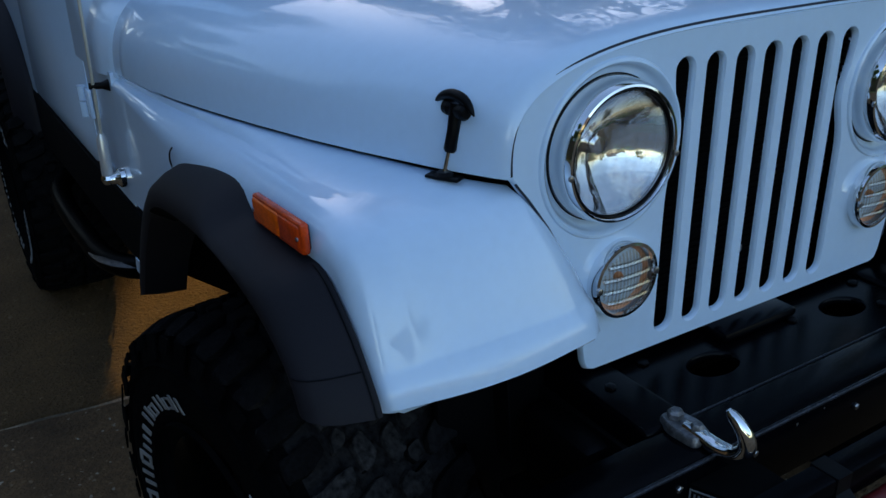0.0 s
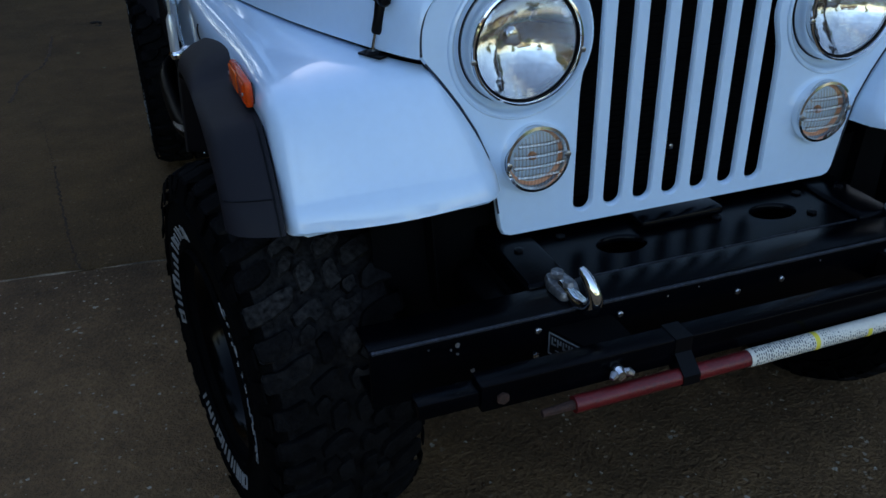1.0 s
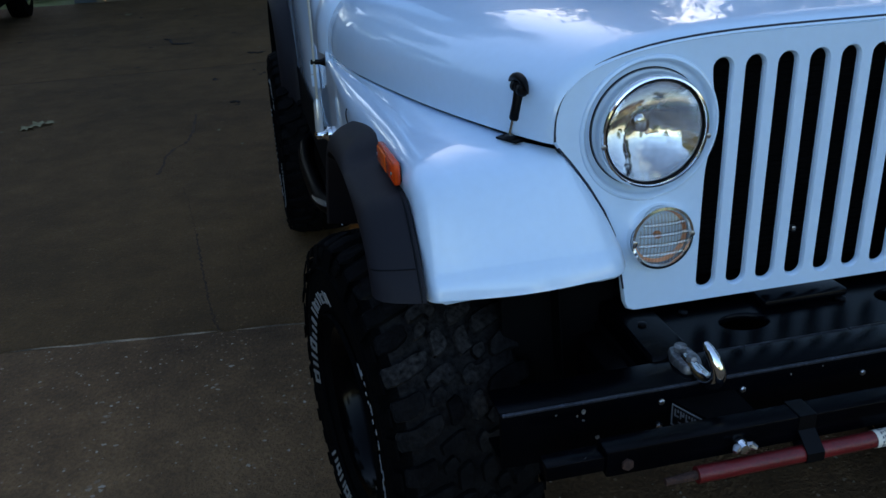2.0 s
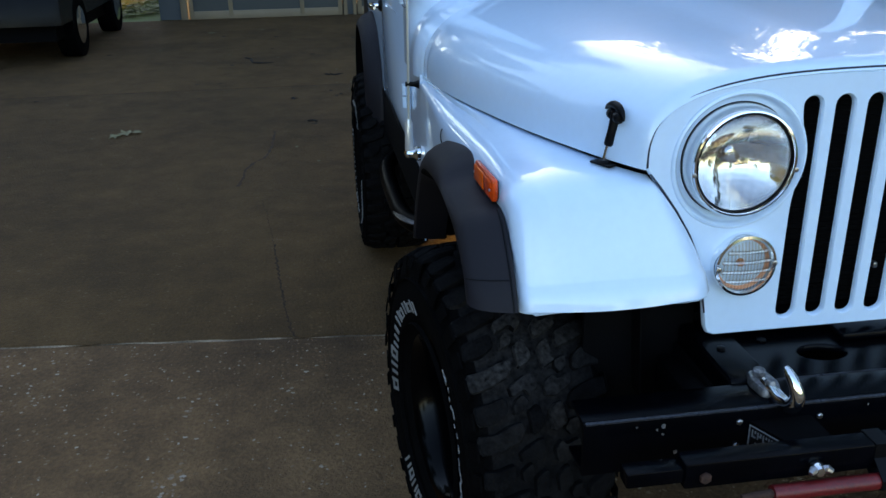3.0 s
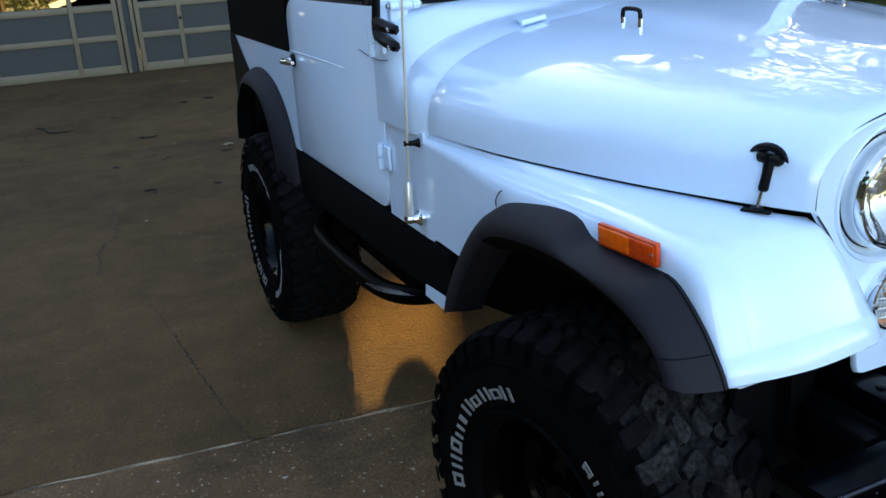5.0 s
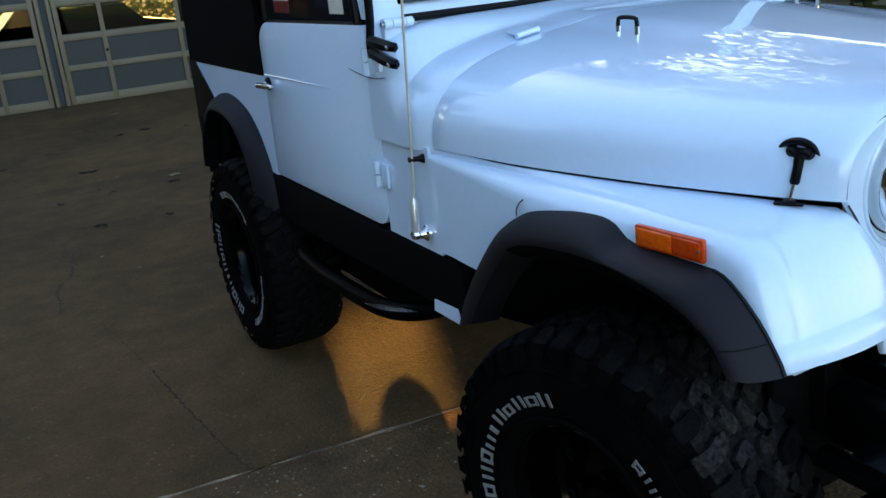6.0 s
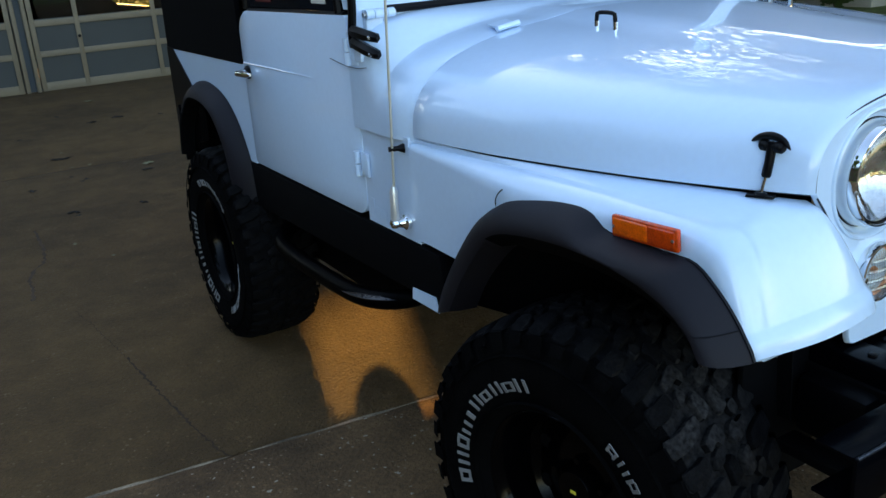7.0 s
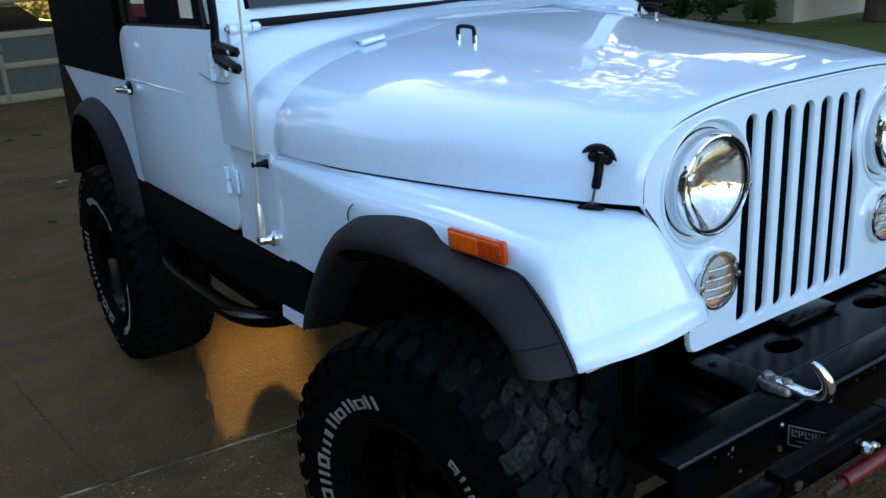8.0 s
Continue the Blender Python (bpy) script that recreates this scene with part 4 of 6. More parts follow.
def headlamp(x, z):
    """A sealed-beam lamp: painted bucket, dark rubber recess, proud chrome bezel, fluted glass and silvered bowl."""
    bucket = part("headlamp", lathe([(0.1300, 0.001), (0.1275, -0.0035), (0.1235, -0.005), (0.1200, -0.002), (0.1180, 0.004), (0.1160, 0.009), (0.1125, 0.0125), (0.104, 0.0150), (0.06, 0.085), (0.0, 0.09)], (x, 0, z), (0, 1, 0), 64), PAINT, jeep, "round headlamp in a pressed bucket")
    part("gasket", lathe([(0.1040, 0.0160), (0.1056, 0.0150), (0.1056, 0.0128), (0.1040, 0.0120)], (x, 0, z), (0, 1, 0), 64), SATIN, bucket, "black rubber gasket")
    part("bezel", lathe([(0.1040, 0.030), (0.1034, 0.006), (0.1022, -0.010), (0.0998, -0.0205), (0.0968, -0.0265), (0.0938, -0.0275), (0.0918, -0.0250), (0.0908, -0.0180)], (x, 0, z), (0, 1, 0), 64), CHROME, bucket, "proud chrome bezel")
    part("lens_seal", lathe([(0.0907, -0.0185), (0.0905, -0.0235), (0.0888, -0.0240), (0.0880, -0.0185)], (x, 0, z), (0, 1, 0), 64), SATIN, bucket, "black seal round the glass")
    prof = [(0.0895 * math.sin(a), -0.0195 - 0.014 * math.cos(a) ** 1.2) for a in np.linspace(0, math.pi / 2, 12)]
    back = [(r * 0.965, o + 0.004) for r, o in prof[::-1]]
    part("lens", lathe(prof + back, (x, 0, z), (0, 1, 0), 64), LENS, bucket, "clear domed glass lens")
    fl = bmesh.new()
    for k in range(-8, 9, 2):
        xx = k * 0.0094
        h = math.sqrt(max(0.081**2 - xx**2, 0))
        for lo, hi in ((-1, -0.45), (-0.40, 0.12), (0.17, 1)):
            a, b = max(lo * 0.081, -h), min(hi * 0.081, h)
            if b - a > 0.008:
                tube([(x + xx, -0.0275 + 1.4 * (xx * xx + q * q), z + q) for q in np.linspace(a, b, 6)], 0.0008, 6, fl)
    part("lens_flute", fl, RIB, bucket)
    part("reflector", lathe([(r, -0.014 + 0.050 * (1 - (r / 0.089) ** 2)) for r in np.linspace(0.089, 0.012, 16)] + [(0.012, 0.026), (0.0, 0.024)], (x, 0, z), (0, 1, 0), 64), BOWL, bucket, "polished reflector bowl")
    for a in (-0.15, math.pi + 0.15):
        part("screw", lathe([(0.0045, 0), (0.0045, -0.003), (0.0, -0.0045)], (x + 0.0970 * math.cos(a), -0.0262, z + 0.0970 * math.sin(a)), (0, 1, 0), 10), STEEL, bucket)
    return bucket


def signal(x, z):
    body = part("turn_signal", lathe([(0.0625, 0.002), (0.0625, -0.012), (0.060, -0.019), (0.055, -0.020), (0.0525, -0.014)], (x, 0, z), (0, 1, 0), 48), CHROME, jeep, "round clear turn signal with chrome ring")
    part("lens", lathe([(0.054, -0.010), (0.050, -0.019), (0.035, -0.025), (0.0, -0.028), (0.0, -0.024), (0.034, -0.021), (0.048, -0.015), (0.052, -0.008)], (x, 0, z), (0, 1, 0), 40), LENS2, body, "clear fluted lens")
    fl = bmesh.new()
    for k in range(-7, 8):
        h = math.sqrt(0.049**2 - (k * 0.0064) ** 2)
        tube([(x + k * 0.0064, -0.0262 + 3.0 * (k * 0.0064) ** 2 + 3.0 * s * s, z + s) for s in np.linspace(-h, h, 7)], 0.0015, 6, fl)
    bands = bmesh.new()
    for zz in (-0.029, -0.0097, 0.0097, 0.029):
        h = math.sqrt(0.048**2 - zz * zz)
        tube([(x + q, -0.0252 + 3.0 * zz * zz + 3.0 * q * q, z + zz) for q in np.linspace(-h, h, 9)], 0.0042, 8, bands)
    part("lens_band", bands, BAND, body)
    part("lens_rib", fl, RIB2, body)
    part("reflector", lathe([(0.053, -0.006), (0.045, 0.002), (0.02, 0.008), (0.0, 0.009)], (x, 0, z), (0, 1, 0), 32), BOWL2, body)
    part("bulb", lathe([(0.0, -0.010), (0.006, -0.008), (0.008, -0.003), (0.007, 0.002), (0.005, 0.008)], (x - 0.004, 0, z + 0.002), (0, 1, 0), 20), BULB, body, "amber bulb")
    for s in (-1, 1):
        part("screw", lathe([(0.0055, 0), (0.0055, -0.003), (0.0, -0.005)], (x + s * 0.055, -0.0195, z + s * 0.003), (0, 1, 0), 10), STEEL, body)


for x, z in LAMP:
    headlamp(x, z)
for x, z in SIG:
    signal(x, z)

# front wings
IN_Z = (0.752, 0.794, 0.84, 0.909, 0.96, 1.010, 1.056, 1.085)
IN_X = (0.364, 0.368, 0.376, 0.389, 0.412, 0.442, 0.475, 0.499)
SPINE = [(0.985, 1.089), (0.90, 1.089), (0.78, 1.089), (0.66, 1.089), (0.54, 1.089), (0.42, 1.089), (0.30, 1.089), (0.20, 1.0888), (0.12, 1.0872), (0.06, 1.0835), (0.025, 1.0760), (0.0, 1.0640), (-0.018, 1.0465),
         (-0.033, 1.02), (-0.047, 0.985), (-0.060, 0.95), (-0.071, 0.92), (-0.0745, 0.913), (-0.083, 0.905), (-0.089, 0.888), (-0.092, 0.873), (-0.088, 0.868)]


def wing(s):
    """A front wing; s is -1 for the right side, 1 for the left."""
    rows = []
    for i, (y, z) in enumerate(SPINE):
        a, b = Vector(SPINE[max(i - 1, 0)]), Vector(SPINE[min(i + 1, len(SPINE) - 1)])
        d = (b - a).normalized()
        ny, nz = (d.y, -d.x) if d.x < 0 else (-d.y, d.x)
        ny, nz = -abs(ny), abs(nz)
        h = math.hypot(ny, nz)
        ny, nz = ny / h, nz / h
        front = z < 1.0795
        k_ = min(1.0, max(0.0, (1.0885 - z) / 0.055))
        w_in = lerp(z, IN_Z, IN_X) + 0.003 if front else half_width(y) - 0.004
        w_out = lerp(y, (-0.1, 0.3, 0.6, 0.985), (0.752, 0.766, 0.7862, 0.7864))
        row = []
        if front:
            # the inner edge rolls back to the grille
            deep = max(0.010 - y, 0.004)
            rr = min(0.062, deep * 0.75)
            row += [(s * w_in, y + deep, z - 0.003), (s * (w_in + 0.001), y + rr + (deep - rr) * 0.4, z - 0.001)]
            row += [(s * (w_in + 0.001 + rr * (1 - math.cos(p))), y + rr * (1 - math.sin(p)), z) for p in (0.0, 0.4, 0.8, 1.2)]
            flat0 = w_in + 0.006 + rr
        else:
            row += [(s * (w_in - 0.003 + 0.0015 * q), y, z - 0.03 + 0.006 * q) for q in range(4)]
            row += [(s * w_in, y, z - 0.004), (s * (w_in + 0.004), y, z - 0.001)]
            flat0 = w_in + 0.012
        r = min(lerp(y, (-0.1, 0.0, 0.35), (0.026, 0.040, 0.058)), (w_out - w_in) * 0.75)
        flat1 = w_out - r
        for k in range(15):
            t = k / 14
            sag = (1 - k_) * -0.012 * t * t + k_ * (-0.005 * t + 0.016 * math.sin(math.pi * t) * lerp(z, (0.87, 1.06), (1, 0.1)))
            # the pressed bead that follows the flare
            sag += k_ * 0.0085 * math.exp(-(((t - 0.92) / 0.065) ** 2)) * lerp(z, (0.90, 0.97, 1.05), (0, 1, 1))
            row.append((s * (flat0 + (flat1 - flat0) * t), y + ny * sag, z + nz * sag))
        sag = (1 - k_) * -0.012 + k_ * -0.005
        for k in range(1, 8):
            th = math.pi / 2 * k / 7
            off = sag - r * (1 - math.cos(th))
            row.append((s * (flat1 + r * math.sin(th)), y + ny * off, max(z + nz * off, 0.8685 if y < 0.02 else 0.0)))
        for t in (0.4, 1.0):
            off = sag - r - (lerp(y, (0.42, 0.60, 0.75, 0.985), (0.05, 0.12, 0.225, 0.238)) if z > 0.96 else 0.012) * t
            row.append((s * w_out, y + ny * off, max(z + nz * off, 0.8685 if y < 0.02 else 0.0)))
        rows.append(row)
    return part("front_wing", thicken(grid(rows), 0.004), PAINT, jeep)


wing(-1)
wing(1)
for s in (-1, 1):
    part("wing_seam", tube([(s * (lerp(z, IN_Z, IN_X) + 0.001), 0.0, float(z)) for z in np.linspace(0.80, 1.084, 24)], 0.0019, 8), SEAM, jeep)

# bolted plastic wheel-arch flares
AT = [(-0.096, 0.880), (-0.088, 0.897), (-0.043, 0.954), (0.013, 1.001), (0.046, 1.017), (0.080, 1.018), (0.150, 1.018), (0.215, 1.019), (0.252, 1.020), (0.274, 1.027), (0.297, 1.041), (0.344, 1.049), (0.433, 1.043), (0.543, 1.025), (0.603, 1.000), (0.667, 0.958), (0.740, 0.880), (0.805, 0.787), (0.848, 0.715), (0.868, 0.655)]
LIP = [(-0.046, 0.886), (-0.040, 0.897), (-0.014, 0.930), (0.036, 0.959), (0.111, 0.981), (0.209, 0.993), (0.318, 0.994), (0.440, 0.981), (0.531, 0.960), (0.595, 0.919), (0.681, 0.820), (0.735, 0.738), (0.756, 0.702)]


def blackened(bm, cy, cz):
    """Faces of a flare that look at the wheel take painted-in arch shade."""
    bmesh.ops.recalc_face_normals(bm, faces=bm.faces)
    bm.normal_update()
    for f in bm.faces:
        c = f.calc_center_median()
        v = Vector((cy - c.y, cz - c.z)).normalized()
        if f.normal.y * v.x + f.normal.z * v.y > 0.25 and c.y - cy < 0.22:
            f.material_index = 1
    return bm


def flare(s, at, lip, x_in, x_out, dy, name):
    n = 64
    a, b = curve_through(at, n), curve_through(lip, n)
    rows = []
    for (ya, za), (yb, zb) in zip(a, b):
        row = []
        for t, out in ((0, 0.0), (0.0, 0.12), (0.05, 0.26), (0.2, 0.58), (0.4, 0.82), (0.65, 0.955), (0.86, 1.0), (1.0, 0.995), (1.08, 0.96)):
            row.append((s * (x_in + (x_out - x_in) * out), ya + (yb - ya) * t + dy, za + (zb - za) * t))
        cy, cz = 0.34, 0.42
        trim = lerp(yb, (0.45, 0.72), (0.0, 0.055))
        for f, xo in ((0.93 + trim, 0.55), (0.92 + trim, 0.0)):
            row.append((s * (x_in + (x_out - x_in) * xo), cy + (yb - cy) * f + dy, cz + (zb - cz) * f))
        rows.append(row)
    part("flare_bead", tube([(s * (x_in + 0.008), y + dy - 0.001, z + 0.001) for y, z in a if y < 0.06], 0.0013, 8), SATIN, jeep, "black rubber bead along the flare")
    low = min(range(n), key=lambda i: abs(a[i][1] - 0.922) + (a[i][0] > 0.1))
    part("flare_seam", tube([(x, y - 0.0022, z + 0.0012) for x, y, z in rows[low][1:7]], 0.0008, 6), SATIN, jeep)
    return part(name, blackened(thicken(grid(rows), 0.004), 0.34, 0.42), FLARE, jeep, "charcoal plastic wheel-arch flare", mats=(PAINT_SHADE,))


for s in (-1, 1):
    flare(s, AT, LIP, 0.758, 0.842, 0, "front_flare")
RAT = [(3.065, 0.715), (3.055, 0.79), (3.03, 0.865), (2.97, 0.945), (2.90, 1.000), (2.85, 1.034), (2.76, 1.064), (2.65, 1.072), (2.53, 1.056), (2.42, 1.018), (2.33, 0.950), (2.27, 0.870), (2.236, 0.80), (2.222, 0.72), (2.216, 0.638)]
RLIP = [(2.975, 0.725), (2.965, 0.78), (2.935, 0.85), (2.89, 0.905), (2.83, 0.955), (2.79, 0.985), (2.72, 1.010), (2.60, 1.012), (2.50, 0.995), (2.42, 0.955), (2.345, 0.87), (2.31, 0.79), (2.298, 0.70), (2.295, 0.645)]


def rear_flare(s):
    a, b = curve_through(RAT, 56), curve_through(RLIP, 56)
    rows = []
    for (ya, za), (yb, zb) in zip(a, b):
        row = [(s * (0.788 + 0.072 * o), ya + (yb - ya) * t, za + (zb - za) * t) for t, o in ((0, 0), (0, 0.12), (0.06, 0.25), (0.3, 0.6), (0.6, 0.86), (0.9, 0.99), (1, 1), (1.08, 0.96))]
        row.append((s * 0.80, 2.66 + (yb - 2.66) * 0.96, 0.42 + (zb - 0.42) * 0.96))
        rows.append(row)
    bm = blackened(thicken(grid(rows), 0.004), 2.66, 0.42)
    # the rear end takes the same near black
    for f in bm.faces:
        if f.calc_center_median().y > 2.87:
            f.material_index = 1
    part("rear_flare", bm, FLARE, jeep, "charcoal plastic wheel-arch flare", mats=(PAINT_SHADE,))


rear_flare(-1)
rear_flare(1)

# tub sides, door, soft top
XS = 0.787


def flat_panel(loop, x, t, mat, name, parent, label="", bevel=0.0):
    """A sheet in the plane x, from a loop of (y, z), t thick towards the inside."""
    bm = bmesh.new()
    vs = [bm.verts.new((x, y, z)) for y, z in loop]
    f = bm.faces.new(vs)
    ext = bmesh.ops.extrude_face_region(bm, geom=[f])
    for v in ext["geom"]:
        if isinstance(v, bmesh.types.BMVert):
            v.co.x += t
    if bevel:
        rim = [e for e in bm.edges if all(abs(v.co.x - x) < 1e-6 for v in e.verts)]
        bmesh.ops.bevel(bm, geom=rim, offset=bevel, segments=2, affect="EDGES", profile=0.5)
    return part(name, bm, mat, parent, label)


def rounded(pts, r, n=5):
    """A loop with every corner rounded; r is one radius, or one for each corner."""
    out, m = [], len(pts)
    for i in range(m):
        p, a, b = Vector(pts[i]), Vector(pts[i - 1]), Vector(pts[(i + 1) % m])
        rr = r[i] if isinstance(r, (list, tuple)) else r
        if rr <= 0:
            out.append(tuple(p))
            continue
        u, v = (a - p).normalized() * rr, (b - p).normalized() * rr
        for k in range(n + 1):
            t = k / n
            q = (p + u) * (1 - t) ** 2 + 2 * p * t * (1 - t) + (p + v) * t * t
            out.append(tuple(q))
    return out


for s in (-1, 1):
    side = flat_panel([(0.955, 0.70), (0.955, 1.045), (0.9865, 1.045), (0.9865, 1.091), (1.2500, 1.091), (1.2500, 0.812), (0.955, 0.812)], s * (XS - 0.001), -s * 0.02, PAINT, "cowl_side", jeep)
    quarter = flat_panel(rounded([(2.178, 0.812), (2.178, 1.182), (3.20, 1.172), (3.20, 0.70), (3.06, 0.70), (3.02, 0.93), (2.72, 1.02), (2.42, 0.97), (2.27, 0.812)], [0, 0, 0.02, 0.0, 0.0, 0.12, 0.15, 0.12, 0.0]), s * XS, -s * 0.02, PAINT, "rear_quarter_panel", jeep)
    flat_panel([(3.118, 1.178), (3.206, 1.180), (3.225, 0.672), (3.150, 0.690), (3.145, 0.722), (3.02, 0.716), (3.015, 0.742), (2.925, 0.748), (2.92, 0.775), (2.865, 0.79), (2.845, 0.90), (2.86, 0.985), (2.905, 1.04)], s * (XS + 0.004), -s * 0.03, SATIN, "corner_guard", quarter, "black rear corner guard with a ragged lower edge")
    rocker = flat_panel([(0.83, 0.665), (0.86, 0.806), (2.26, 0.806), (2.26, 0.640)], s * (XS + 0.004), -s * 0.05, ROCKER, "rocker_panel", jeep, "black coated rocker panel", 0.004)
    part("rocker_tip", thicken(grid([[(s * (XS + 0.0075), 1.000, 0.680), (s * (XS + 0.0075), 1.005, 0.646)], [(s * (XS + 0.0075), 0.880, 0.688), (s * (XS + 0.0075), 0.866, 0.648)]]), 0.003), PAINT, rocker)
    flat_panel([(2.19, 1.180), (2.19, 1.9), (3.16, 1.85), (3.202, 1.1735)], s * (XS + 0.0015), -s * 0.02, CLOTH, "soft_top_side", jeep, "black vinyl soft top side")
    door = flat_panel(rounded([(1.2520, 0.818), (1.2520, 1.262), (1.292, 1.384), (2.10, 1.372), (2.1765, 1.33), (2.1765, 0.818)], [0.07, 0.0, 0.01, 0.03, 0.05, 0.02]), s * (XS + 0.0004), -s * 0.035, PAINT, "door", jeep, "light blue half door with window", 0.0007)
    part("belt_seal", tube([(s * (XS - 0.017), 1.315, 1.3785), (s * (XS - 0.017), 2.085, 1.3675)], 0.0145, 10), SATIN, door, "black rubber belt seal")
    part("door_crease", tube([(s * (XS + 0.0015), 1.56, 1.191), (s * (XS + 0.0015), 1.9, 1.190), (s * (XS + 0.0015), 2.168, 1.188)], [0.0008, 0.0022, 0.0026], 8), PAINT, door)
    handle = part("door_handle", tube([(s * (XS + 0.012), 2.125, 1.158), (s * (XS + 0.045), 2.12, 1.158), (s * (XS + 0.045), 2.035, 1.162), (s * (XS + 0.04), 2.005, 1.163)], [0.012, 0.012, 0.011, 0.006], 12), CHROME, door, "chrome door handle")
    part("escutcheon", lathe([(0.024, 0.0), (0.024, 0.006), (0.016, 0.014), (0, 0.014)], (s * (XS + 0.003), 2.125, 1.158), (s, 0, 0), 20), SATIN, handle)
    win = flat_panel([(1.355, 1.392), (1.42, 1.88), (2.07, 1.88), (2.09, 1.385)], s * (XS - 0.012), -s * 0.006, TINT, "window_pane", door, "dark window glass")
    part("window_frame", tube([(s * (XS - 0.012), 1.345, 1.386), (s * (XS - 0.012), 1.41, 1.89), (s * (XS - 0.012), 2.08, 1.89), (s * (XS - 0.012), 2.10, 1.378)], 0.014, 8), SATIN, win)
    flat_panel([(1.43, 1.41), (1.43, 1.49), (1.53, 1.49), (1.53, 1.41)], s * (XS - 0.0105), -s * 0.001, PAPER, "pane_patch", win, "pale sticker")
    # flat patches stand in for white and red shapes seen in the pane
    flat_panel([(1.86, 1.445), (1.86, 1.56), (2.00, 1.56), (2.00, 1.445)], s * (XS - 0.0105), -s * 0.001, PAPER, "pane_patch", win, "white patch on the window glass")
    flat_panel([(1.86, 1.405), (1.86, 1.443), (2.00, 1.443), (2.00, 1.405)], s * (XS - 0.0105), -s * 0.001, RED, "pane_patch", win, "red patch on the window glass")
    for z in (0.978, 1.290):
        hin = part("door_hinge", tube([(s * (XS + 0.012), 1.268, z - 0.036), (s * (XS + 0.012), 1.268, z - 0.002)], 0.010, 12), PAINT, jeep, "light blue strap hinge")
        part("knuckle", tube([(s * (XS + 0.012), 1.268, z + 0.002), (s * (XS + 0.012), 1.268, z + 0.036)], 0.010, 12), PAINT, hin)
        part("hinge_leaf", box(min(s * (XS + 0.001), s * (XS + 0.010)), max(s * (XS + 0.001), s * (XS + 0.010)), 1.212, 1.252, z - 0.034, z + 0.034, 0.003), PAINT, hin)

# floor and inner structure keep daylight out of the body
part("tub_floor", box(-0.76, 0.76, 0.95, 3.19, 0.66, 0.70), PAINT_SHADE, jeep)
part("firewall", box(-0.74, 0.74, 0.965, 0.985, 0.70, 1.10), PAINT_SHADE, jeep)
part("tailgate", box(-0.785, 0.785, 3.18, 3.20, 0.70, 1.17, 0.004), PAINT, jeep)
part("soft_top_rear", thicken(grid([[(-0.77, 3.19, 1.178), (-0.77, 3.16, 1.85)], [(0.77, 3.19, 1.178), (0.77, 3.16, 1.85)]]), 0.01), CLOTH, jeep)
part("soft_top_roof", box(-0.78, 0.78, 1.55, 3.17, 1.85, 1.90, 0.02), CLOTH, jeep)

# windscreen frame


def cowl_height(x):
    """The height of the cowl's skin at y = 1.22."""
    pts = [hood_point(1.22, a) for a in ANG[:33]]
    return lerp(-abs(x), [p[0] for p in pts], [p[1] for p in pts])


def cowl_skin(x, y):
    """The height of the cowl's skin."""
    pts = [hood_point(y, a) for a in ANG[:33]]
    return lerp(-abs(x), [p[0] for p in pts], [p[1] for p in pts])


ws = part("windscreen_frame", thicken(grid([[(x, 1.212, cowl_height(x) - 0.012), (x, 1.222, max(cowl_height(x), 1.30)), (x, 1.238, 1.392), (x, 1.262, 1.43)] for x in np.linspace(-0.785, 0.785, 60)]), -0.02), PAINT, jeep)
vent = part("cowl_vent", thicken(grid([[(x, y, cowl_skin(x, y) + 0.005) for y in (1.055, 1.06, 1.12, 1.165, 1.17)] for x in np.linspace(-0.30, 0.30, 25)]), 0.004), PAINT, jeep, "raised cowl vent panel")
part("vent_screw", lathe([(0.008, 0), (0.008, 0.004), (0.0, 0.006)], (-0.20, 1.19, cowl_skin(-0.20, 1.19)), (0, 0, 1), 10), PAINT, vent)
part("windscreen_seal", tube([(-0.69, 1.226, 1.394), (0.69, 1.226, 1.394)], 0.011, 8), SATIN, ws)
part("windscreen_pane", thicken(grid([[(-0.68, 1.255, 1.43), (-0.66, 1.42, 1.86)], [(0.68, 1.255, 1.43), (0.66, 1.42, 1.86)]]), 0.006), TINT, ws)
for s in (-1, 1):
    part("pillar", thicken(grid([[(s * 0.69, 1.250, 1.40), (s * 0.67, 1.41, 1.88)], [(s * 0.784, 1.250, 1.40), (s * 0.764, 1.41, 1.88)], [(s * 0.784, 1.298, 1.40), (s * 0.764, 1.46, 1.88)]]), 0.004), PAINT, ws)

# ---- wheels and running gear ----
TR = 0.411


def lerp2(p, q, f):
    return (p[0] + (q[0] - p[0]) * f, p[1] + (q[1] - p[1]) * f)


